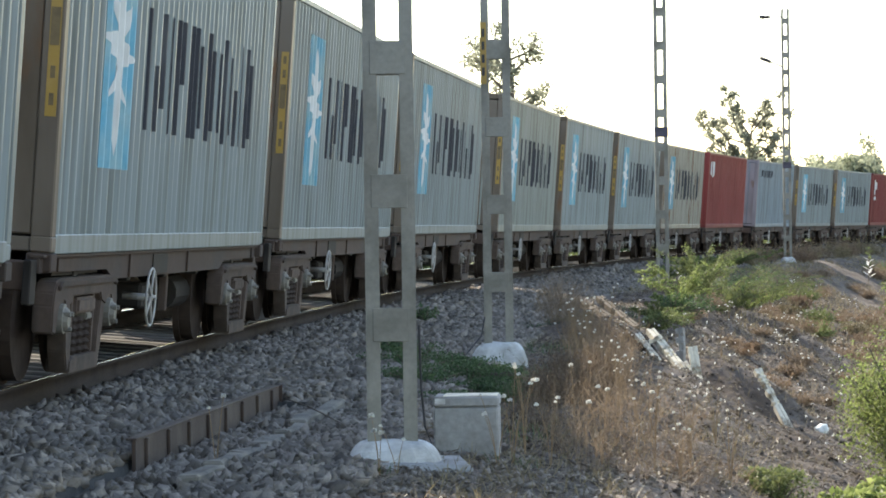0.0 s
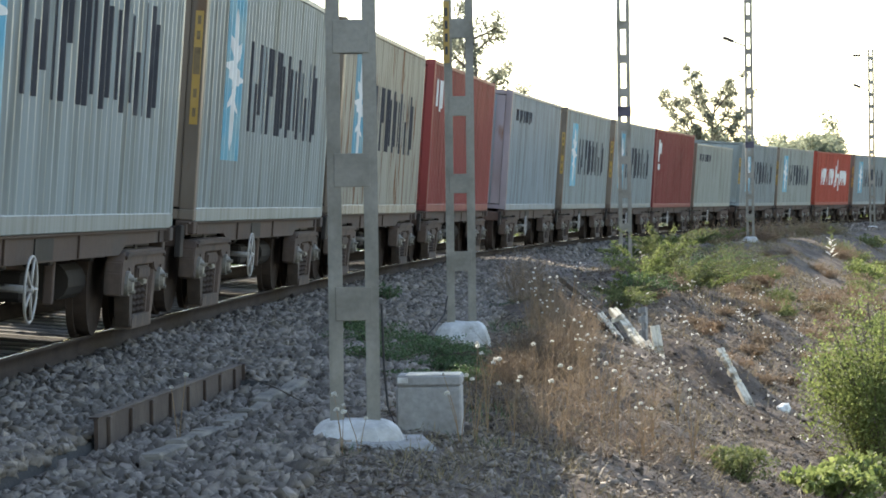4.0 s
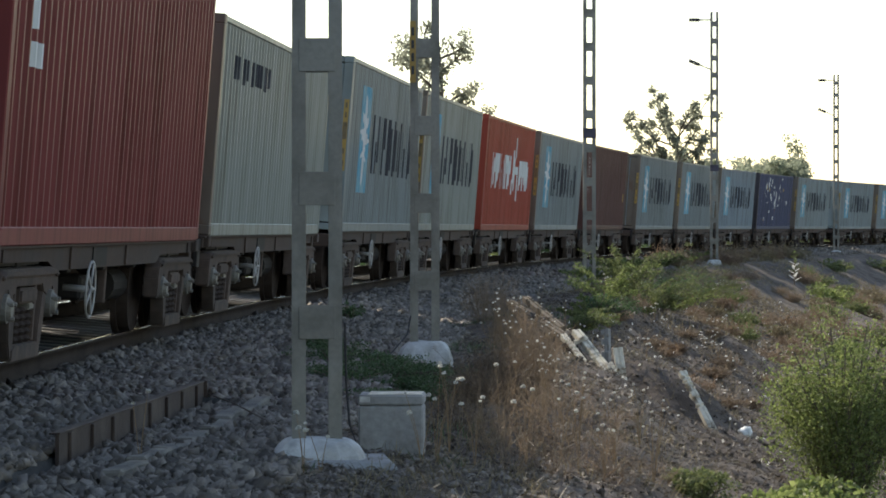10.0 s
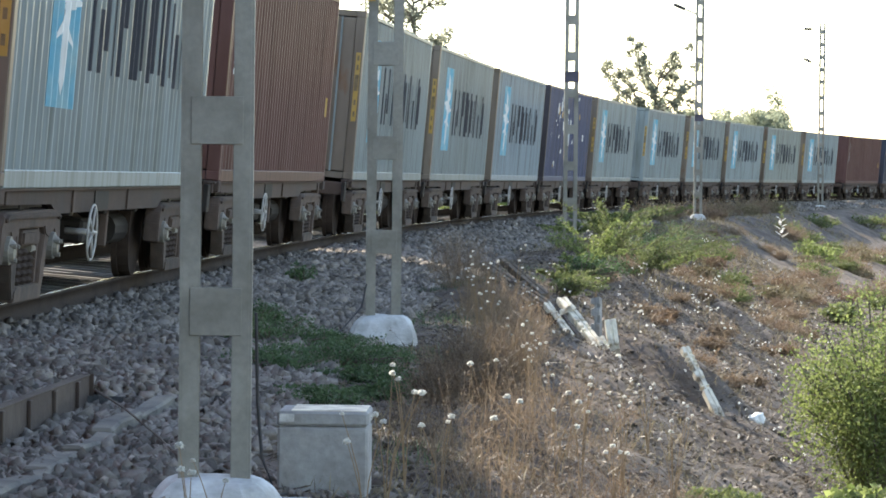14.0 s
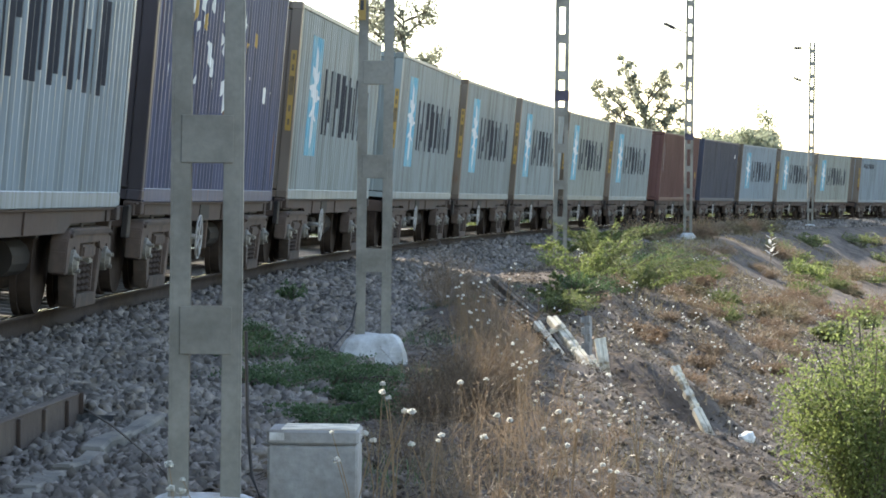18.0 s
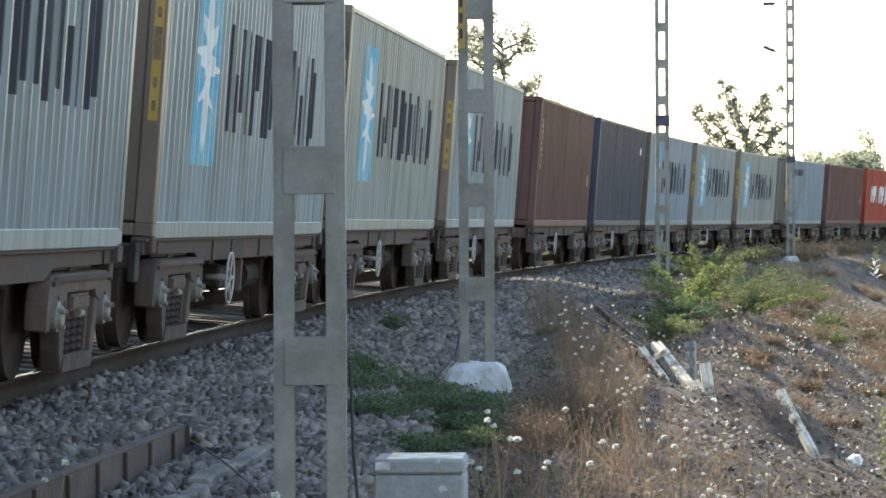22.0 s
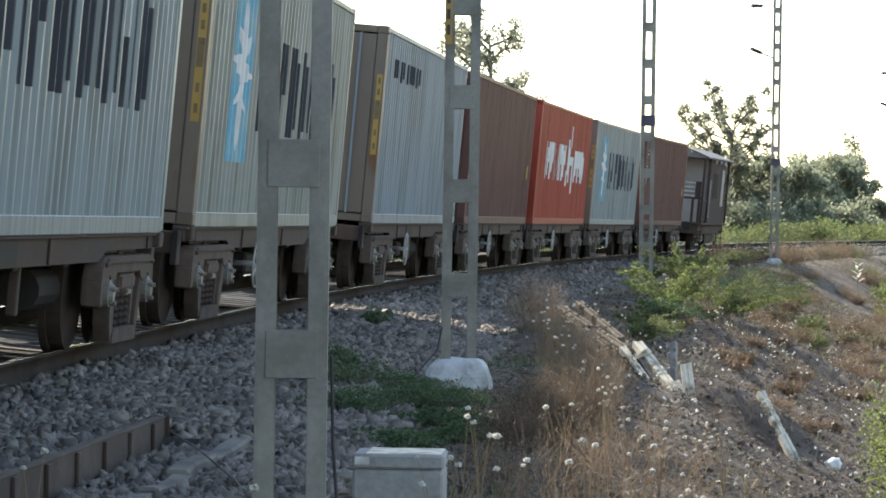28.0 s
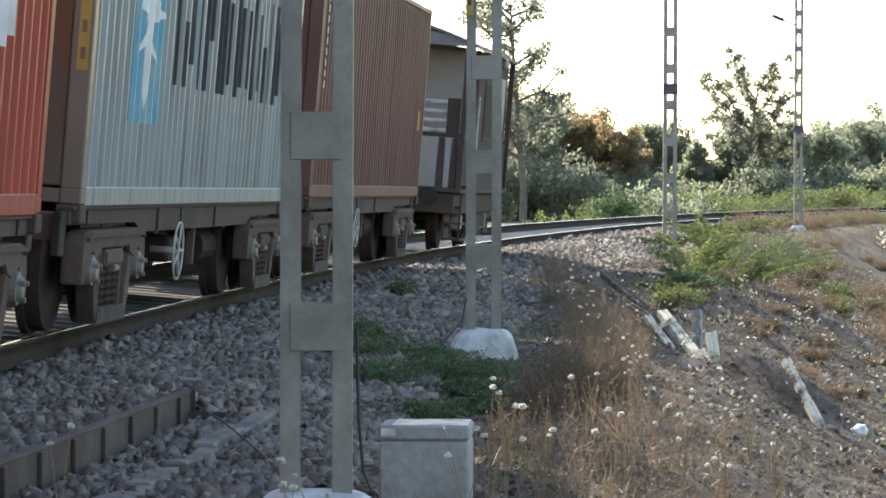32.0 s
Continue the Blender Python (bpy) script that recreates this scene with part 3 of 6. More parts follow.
def steel_trough():
    """A ribbed rusty edge beam along the foot of the ballast."""
    a, b = Vector((-2.24, 13.4, -0.03)), Vector((-1.75, 19.95, -0.02))
    d = b - a
    turn = math.degrees(math.atan2(-d.x, d.y))
    top = empty("edge_beam", pose(a.x, a.y, a.z, 0, 0, turn))
    n = d.length
    part("web", boxed(-0.012, 0.012, 0, n, -0.05, 0.215), RUST, top)
    part("top_flange", boxed(-0.05, 0.018, 0, n, 0.216, 0.228, bevel=0.003), RUST, top)
    k = 0.35
    while k < n:
        part("rib", boxed(0.0125, 0.035, k - 0.04, k + 0.04, -0.05, 0.212, bevel=0.004), RUST, top)
        k += 0.82
    part("end_plate", boxed(-0.06, 0.04, n, n + 0.012, -0.05, 0.23, bevel=0.002), RUST, top)
    tagged(top, "rusty ribbed steel edge beam half buried in ballast", "edge beam")


def kerb():
    top = empty("broken_kerb")
    r = random.Random(8)
    y = 12.2
    while y < 20.6:
        n = r.uniform(0.9, 1.4)
        bm = bmesh.new()
        box(bm, -0.065, 0.065, 0, n - 0.005, -0.15, 0.11 + 0.02 * r.random(), bevel=0.015)
        bmesh.ops.subdivide_edges(bm, edges=list(bm.edges), cuts=2, use_grid_fill=True)
        for v in bm.verts:
            v.co += Vector(noise.noise_vector(v.co * 4 + Vector((y, 0, 0)))) * 0.03
        ob = part("kerb_piece", bm, KERB, top)
        x = -1.69 + (y - 14.0) * 0.07
        ob.matrix_world = pose(x, y, float(ground_z(x, y)) - 0.02, r.uniform(-1.5, 1.5), r.uniform(-3, 3), -4 + r.uniform(-1, 1))
        y += n
    tagged(top, "row of broken grey concrete kerb pieces in ballast", "kerb")


def cable(points, name="black_cable", r=0.008, label="thin black cable beside the mast"):
    tagged(part(name, tube(points, r, 6), BLACK), label, "cable")


base_slab()
junction_box()
steel_trough()
kerb()
cable([(-0.49, 14.1, 0.85), (-0.48, 14.12, 0.45), (-0.46, 14.15, 0.2), (-0.40, 14.3, 0.02), (-0.36, 14.9, -0.04)])
cable([(0.0, 28.3, 0.5), (-0.04, 28.2, 0.3), (-0.2, 28.0, 0.12), (-0.32, 27.8, 0.02)], label="thin black cable coming out of the mast base")


def between(a, b, w, label="broken pale concrete sleeper tipped on the bank", mat=None, name="broken_sleeper", flat=0.6, chips=3):
    """A piece of old sleeper from its lower end a to its upper end b: a straight bar with a shallow groove, chipped edges and rough ends."""
    a, b = Vector(a), Vector(b)
    n = (b - a).length
    r = random.Random(int(a.x * 970 + b.y * 310))
    h = w * flat
    pts = [(-0.5, 0.0), (0.5, 0.0), (0.5, 0.92), (0.45, 1.0), (0.14, 1.0), (0.10, 0.86), (-0.10, 0.86), (-0.14, 1.0), (-0.45, 1.0), (-0.5, 0.92)]
    cuts = sorted(r.uniform(0.1, 0.9) * n for _ in range(chips))
    ts = [0.0] + [t + d for t in cuts for d in (0.0, 0.012, 0.045, 0.057)] + [n]
    ts = sorted(t for t in ts if 0 <= t <= n)
    bm = bmesh.new()
    rings = []
    for i, t in enumerate(ts):
        hurt = any(c + 0.006 < t < c + 0.05 for c in cuts)
        edge = 0.05 * noise.noise((a.x * 9, i, 3)) if i in (0, len(ts) - 1) else 0
        ring = []
        for k, (u, v) in enumerate(pts):
            if hurt and v > 0.9:
                v = 0.62 if u > 0 else 0.45
            if hurt and u < -0.2:
                u = -0.24
            q = noise.noise_vector(Vector((u * 3, t * 9, v * 3 + a.x))) * 0.004
            ring.append(bm.verts.new((u * w + q.x, t + edge * (u + v), v * h + q.z)))
        rings.append(ring)
    k = len(pts)
    for p, q in zip(rings, rings[1:]):
        for i in range(k):
            bm.faces.new((p[i], p[(i + 1) % k], q[(i + 1) % k], q[i]))
    bm.faces.new(rings[0])
    bm.faces.new(rings[-1][::-1])
    bmesh.ops.recalc_face_normals(bm, faces=bm.faces)
    y = (b - a).normalized()
    x = y.cross(Vector((-0.15, -0.1, 1))).normalized()
    m = Matrix((x, y, x.cross(y))).transposed().to_4x4()
    ob = part(name, bm, mat or PALE_POST)
    ob.matrix_world = Matrix.Translation(a) @ m
    return tagged(ob, label, "sleeper", "old sleepers on the bank")


between((2.52, 36.30, -0.60), (2.13, 37.25, -0.06), 0.085, flat=0.9)
between((2.72, 36.30, -0.56), (2.30, 37.30, 0.0), 0.115, label="long pale concrete sleeper leaning over the pile", flat=0.8, chips=4)
between((2.28, 37.05, -0.14), (2.44, 36.98, -0.06), 0.10, label="small pale concrete lump on the head of the pile", chips=1)
between((2.71, 36.86, -0.60), (2.705, 36.92, 0.06), 0.12, label="grey sleeper stump standing up on the bank", mat=CONCRETE, flat=0.5)
between((2.89, 36.42, -0.66), (2.83, 36.62, -0.19), 0.13, label="short pale sleeper block leaning on the pile", flat=0.7)
between((2.90, 35.92, -0.83), (2.70, 36.50, -0.42), 0.10, label="pale sleeper end at the foot of the pile", flat=0.9)
# three dark bars added for the black shadow between and below the pieces
between((2.60, 36.20, -0.82), (2.20, 37.15, -0.22), 0.16, "dark bar standing in for shadow under the pale pieces", PILE_SHADE, "timber_or_shade_beam", flat=0.9)
between((2.80, 36.02, -0.90), (2.50, 36.70, -0.52), 0.19, "short dark bar standing in for shadow below the pile", PILE_SHADE, "timber_or_shade_beam", flat=0.9)
between((2.66, 36.00, -0.88), (2.36, 36.50, -0.58), 0.15, "short dark bar standing in for shadow below the pile", PILE_SHADE, "timber_or_shade_beam", flat=0.9)
between((4.10, 36.10, -1.36), (3.715, 36.85, -0.53), 0.105, label="long pale notched concrete sleeper lying on the bank", flat=0.8, chips=9)
between((2.17, 37.55, -0.10), (1.46, 39.20, 0.33), 0.11, "weathered dark timber beam among the dry weeds", BARK, "timber_or_shade_beam", flat=0.9, chips=6)
between((1.97, 37.75, -0.08), (1.50, 38.85, 0.24), 0.10, "weathered dark timber beam among the dry weeds", BARK, "timber_or_shade_beam", flat=0.9, chips=5)
between((2.16, 38.15, 0.0), (1.70, 39.40, 0.40), 0.10, "weathered dark timber beam among the dry weeds", BARK, "timber_or_shade_beam", flat=0.9, chips=5)


def old_pole(a, b, r=0.02):
    bm = tube([a, Vector(a).lerp(Vector(b), 0.5) + Vector((0.02, 0, 0.01)), b], r, 7, 0.8)
    tagged(part("old_pole", bm, BARK), "thin dark weathered pole lying on the pile", "pole")


old_pole((2.30, 38.2, -0.22), (1.55, 39.2, 0.32))
old_pole((2.10, 38.0, -0.18), (1.30, 38.8, 0.22), 0.016)
old_pole((2.62, 37.8, -0.30), (1.95, 39.0, 0.22), 0.018)


def white_rag(x, y, r):
    bm = bmesh.new()
    bmesh.ops.create_icosphere(bm, subdivisions=3, radius=1)
    for v in bm.verts:
        f = 1 + 0.35 * noise.noise(v.co * 1.8) + 0.12 * noise.noise(v.co * 5)
        v.co = Vector((v.co.x * r * f, v.co.y * r * f, max(v.co.z, -0.6) * r * 0.9 * f))
    ob = part("plastic_bag", bm, RUBBISH, smooth=True)
    ob.matrix_world = pose(x, y, float(ground_z(x, y)) + r * 0.55)
    tagged(ob, "crumpled white plastic bag on the bank", "plastic bag")


white_rag(4.57, 36.7, 0.10)


# a dry stick over the kerb, from the end of the edge beam towards the mast
tagged(part("dry_stick", tube([(-1.80, 20.6, 0.08), (-1.42, 18.6, 0.09), (-1.1, 16.9, 0.06), (-0.80, 15.4, -0.02)], 0.007, 6, 0.8), BARK), "long dry stick lying over the kerb", "stick")


# ---- plants ----
def leaves(r, centres, n, size, spread, long=1.6, droop=0.0):
    """Arrays of n little diamond leaves round each centre."""
    c = np.repeat(np.asarray(centres, float), n, 0)
    q = r.normal(0, 1, c.shape)
    q /= np.linalg.norm(q, axis=1, keepdims=True) + 1e-9
    c = c + q * (r.uniform(0, 1, (len(c), 1)) ** 0.5) * np.repeat(np.broadcast_to(spread, (len(centres), 3)), n, 0)
    a = r.normal(0, 1, c.shape)
    a[:, 2] -= droop
    a /= np.linalg.norm(a, axis=1, keepdims=True)
    b = np.cross(a, r.normal(0, 1, c.shape))
    b /= np.linalg.norm(b, axis=1, keepdims=True) + 1e-9
    s = size * r.uniform(0.6, 1.3, (len(c), 1))
    v = np.stack([c - a * s * long, c + b * s, c + a * s * long, c - b * s], 1)
    return v.reshape(-1, 3), np.arange(len(c) * 4).reshape(-1, 4)


def limb(bm, r, a, d, length, radius, depth, tips):
    """A tapered, bent branch that forks."""
    p, q = Vector(a), Vector(d).normalized()
    steps = 3
    for k in range(steps):
        q = (q + Vector(r.normal(0, 0.16, 3))).normalized()
        e = p + q * (length / steps)
        rod(bm, p, e, radius * (1 - 0.25 * k / steps), radius * (1 - 0.25 * (k + 1) / steps), sides=6)
        p = e
    tips.append((p, depth))
    if depth:
        for _ in range(int(r.integers(2, 4))):
            limb(bm, r, p, q + Vector(r.normal(0, 0.55, 3)) + Vector((0, 0, 0.15)), length * r.uniform(0.55, 0.8), radius * 0.62, depth - 1, tips)


def tree(x, y, height, seed, leaf=0.12, per=60, mat=None, label="", bare=0.4, clump=0.055, wide=0.30, limbs=16, taper=0.6):
    """Trunk, limbs at many heights and a ragged crown of many small leaves with gaps."""
    r = np.random.default_rng(seed)
    top = empty("tree", pose(x, y, float(ground_z(x, y)) - 0.2))
    bm, tips = bmesh.new(), []
    p, q, spine = Vector((0, 0, 0)), Vector((0, 0, 1)), [Vector((0, 0, 0))]
    n = 7
    for k in range(n):
        q = (q + Vector(r.normal(0, 0.09, 3)) + Vector((0, 0, 0.25))).normalized()
        e = p + q * (height * 0.93 / n)
        rod(bm, p, e, height * 0.017 * (1 - 0.8 * k / n), height * 0.017 * (1 - 0.8 * (k + 1) / n), sides=7)
        spine.append(e)
        p = e
    tips.append((p, 0))
    for k in range(limbs):
        f = bare + (1 - bare) * (k + r.uniform(0, 1)) / limbs * 0.97
        i = min(int(f * n), n - 1)
        a = spine[i].lerp(spine[i + 1], f * n - i)
        t = r.uniform(0, 6.28)
        reach = height * wide * (1 - taper * (f - bare) / (1 - bare)) * r.uniform(0.55, 1.1)
        limb(bm, r, a, (math.cos(t), math.sin(t), r.uniform(0.25, 0.9)), reach * 0.62, height * 0.0065, 1, tips)
    part("trunk", bm, BARK, top)
    v, f = leaves(r, [p for p, d in tips], per, leaf, np.array((1, 1, 0.85)) * height * clump, droop=0.6)
    v[:, 2] = np.maximum(v[:, 2], 0.1)
    tagged(solid("crown", v, f, mat or LEAF_TREE, top), kind="stuff")
    return tagged(top, label or "tall tree with a loose open crown behind the train", "tree")


def shrub(x, y, rad, height, seed, mat, label, leaf=0.02, count=900, stems=9, name="shrub", twig=None, z=None, lean=(0, 0)):
    """A many-stemmed bush with clumps of small leaves and an uneven outline."""
    r = np.random.default_rng(seed)
    top = empty(name, pose(x, y, (float(ground_z(x, y)) if z is None else z) - 0.03))
    bm = bmesh.new()
    centres = []
    for k in range(stems):
        a, q = r.uniform(0, 6.28), rad * math.sqrt(r.uniform(0.02, 1))
        e = Vector((math.cos(a) * q + lean[0], math.sin(a) * q + lean[1], height * r.uniform(0.5, 1.0) * (1 - 0.35 * (q / rad) ** 2)))
        mid = e * 0.5 + Vector((0, 0, height * 0.12))
        rod(bm, (math.cos(a) * q * 0.15, math.sin(a) * q * 0.15, 0), mid, 0.006 + rad * 0.008, sides=5)
        rod(bm, mid, e, 0.004 + rad * 0.005, sides=5)
        centres += [e, e * 0.82 + Vector(r.normal(0, rad * 0.10, 3)), mid.lerp(e, 0.4) + Vector(r.normal(0, rad * 0.14, 3)), mid + Vector(r.normal(0, rad * 0.12, 3)), mid * 0.5 + Vector(r.normal(0, rad * 0.16, 3))]
    tagged(part("branchwork", bm, twig or BARK, top), kind="stuff")
    n = max(3, int(count / len(centres)))
    v, f = leaves(r, centres, n, leaf, np.array((rad * 0.27, rad * 0.27, height * 0.14)))
    v[:, 2] = np.maximum(v[:, 2], 0.01)
    tagged(solid("foliage", v, f, mat, top), kind="stuff")
    return tagged(top, label, "shrub")


def blades(name, roots, heights, width, mat, seed, lean=0.35, label="", category="grass"):
    """Thin bent blades, two triangles each, joined."""
    r = np.random.default_rng(seed)
    n = len(roots)
    a = r.uniform(0, 6.28, n)
    side = np.stack([np.cos(a), np.sin(a), 0 * a], -1) * width
    d = r.normal(0, lean, (n, 3)) * heights[:, None]
    d[:, 2] = heights
    mid = roots + d * 0.55 + np.stack([0 * a, 0 * a, heights * 0.08], -1)
    v = np.stack([roots - side, roots + side, mid + side * 0.7, mid - side * 0.7, roots + d], 1).reshape(-1, 3)
    i = np.arange(n)[:, None] * 5
    f = np.concatenate([i + np.array([[0, 1, 2]]), i + np.array([[0, 2, 3]]), i + np.array([[3, 2, 4]])])
    ob = solid(name, v, f, mat)
    return tagged(ob, label, category, kind="stuff")


def thistle(x, y, height, seed, heads=6, puff=0.0185, z=None, spread=0.3, label="dry thistle with white fluffy seed heads"):
    """Thin dry stems that fork, each with a white seed head."""
    r = np.random.default_rng(seed)
    top = empty("thistle", pose(x, y, (float(ground_z(x, y)) if z is None else z) - 0.02))
    ends = []
    for k in range(heads):
        a = r.uniform(0, 6.28)
        s = Vector((math.cos(a), math.sin(a), 0)) * spread * r.uniform(0.2, 1) * height
        e = Vector((s.x, s.y, height * r.uniform(0.6, 1.0)))
        m = Vector((s.x * 0.25, s.y * 0.25, e.z * r.uniform(0.35, 0.6)))
        part("stem", tube([(0, 0, 0), m, m.lerp(e, 0.5) + Vector((0, 0, 0.01)), e], 0.004, 4, 0.5), TWIG, top)
        ends.append(e)
    for e in ends:
        q = r.normal(0, 1, (70, 3))
        q /= np.linalg.norm(q, axis=1, keepdims=True)
        q[:, 2] = np.abs(q[:, 2]) * 1.0 - 0.25
        size = puff * r.uniform(0.7, 1.2)
        v, f = leaves(r, [Vector(c) * size * 0.55 for c in q], 1, size * 0.36, np.array((0.1, 0.1, 0.1)) * size)
        head = solid("seed_head", v, f, PUFF, top)
        head.location = e
        tagged(head, kind="stuff")
    return tagged(top, label, "thistle", "thistles by the track")


def weed(x, y, rad, height, seed, mat, label, n=900, width=0.004, leaf=0.010, z=None):
    """A dry twiggy weed: many fine branching stems with specks of dead leaf."""
    r = np.random.default_rng(seed)
    top = empty("dry_weed", pose(x, y, (float(ground_z(x, y)) if z is None else z) - 0.02))
    k = n // 3
    a = r.uniform(0, 6.28, k)
    q = rad * np.sqrt(r.uniform(0, 1, k))
    ends = np.stack([np.cos(a) * q, np.sin(a) * q, height * r.uniform(0.35, 1, k) * (1 - 0.3 * (q / rad) ** 2)], -1)
    roots = ends * np.array([0.45, 0.45, 0]) + r.normal(0, rad * 0.08, (k, 3)) * np.array([1, 1, 0])
    mids = roots + (ends - roots) * r.uniform(0.35, 0.6, (k, 1)) + r.normal(0, rad * 0.16, (k, 3))
    tips = mids + (ends - mids) * 0.6 + r.normal(0, rad * 0.32, (k, 3))
    twigs = mids.copy()
    twigs += (ends - mids) * 0.4
    outs = twigs + r.normal(0, rad * 0.26, (k, 3)) + np.array([0, 0, height * 0.08])
    seg = [(roots, mids), (mids, ends), (mids, tips), (twigs, outs)]
    vs = []
    for p, e in seg:
        d = r.normal(0, 1, p.shape)
        d = np.cross(d, e - p)
        d = d / (np.linalg.norm(d, axis=1, keepdims=True) + 1e-9) * width
        vs.append(np.stack([p - d, p + d, e + d * 0.5, e - d * 0.5], 1))
    v = np.concatenate(vs).reshape(-1, 3)
    v[:, 2] = np.maximum(v[:, 2], 0)
    tagged(solid("stalk_tangle", v, np.arange(len(v)).reshape(-1, 4), mat, top), kind="stuff")
    v, f = leaves(r, np.concatenate([ends, tips, outs]), 2, leaf, np.array((rad, rad, height)) * 0.06)
    v[:, 2] = np.maximum(v[:, 2], 0)
    tagged(solid("dead_foliage", v, f, mat, top), kind="stuff")
    return tagged(top, label, "weed", "dry weeds on the bank")


def leafy_stalk(x, y, height):
    """A tall upright weed with pairs of broad pale leaves."""
    r = random.Random(3)
    top = empty("tall_weed", pose(x, y, float(ground_z(x, y)) - 0.05))
    part("stem", tube([(0, 0, 0), (0.02, 0, height * 0.5), (-0.02, 0, height)], 0.02, 6, 0.4), STRAW, top)
    for k in range(16):
        z = height * (0.12 + 0.86 * k / 15)
        a, q = k * 2.4, 0.26 - 0.008 * k
        d, e = Vector((math.cos(a), math.sin(a), 0)), Vector((-math.sin(a), math.cos(a), 0))
        bm = bmesh.new()
        rows_ = [[bm.verts.new(Vector((0, 0, z)) + d * q * f + e * q * 0.30 * w * g + Vector((0, 0, 0.55 * q * f + 0.02 * abs(g)))) for g in (-1, 0, 1)] for f, w in ((0.05, 0.2), (0.4, 1), (0.75, 0.8), (1.1, 0.05))]
        for u, w in zip(rows_, rows_[1:]):
            for i in range(2):
                bm.faces.new((u[i], u[i + 1], w[i + 1], w[i]))
        # lower leaves take the seed-head white: sunlit brightness is put in their colour
        part("leaf", bm, PUFF if k < 10 else LEAF_FRESH, top)
    tagged(top, "tall upright weed with pale leaves whitened as if sunlit", "weed")


def fronds(x, y, rad, height, seed, mat, label, count=26, leaf=0.012):
    """A bush of long arching sprays, fine leaves along each."""
    r = np.random.default_rng(seed)
    top = empty("shrub", pose(x, y, float(ground_z(x, y)) - 0.03))
    bm, centres = bmesh.new(), []
    for k in range(count):
        a, reach = r.uniform(0, 6.28), rad * r.uniform(0.3, 1.1)
        rise = height * r.uniform(0.55, 1.05)
        pts = [Vector((math.cos(a) * reach * f ** 1.4, math.sin(a) * reach * f ** 1.4, rise * (1.75 * f - 0.78 * f * f))) for f in np.linspace(0, 1, 7)]
        for p, q in zip(pts, pts[1:]):
            rod(bm, p, q, 0.006, sides=4)
        for f in np.linspace(1.4, 5.99, 26):
            p = pts[int(f)].lerp(pts[int(f) + 1], f - int(f))
            centres.append(p + Vector(r.normal(0, 0.02 * height, 3)))
    tagged(part("branchwork", bm, BARK, top), kind="stuff")
    v, f = leaves(r, centres, 9, leaf, np.array((0.07, 0.07, 0.06)) * height)
    v[:, 2] = np.maximum(v[:, 2], 0.01)
    tagged(solid("foliage", v, f, mat, top), kind="stuff")
    return tagged(top, label, "shrub")


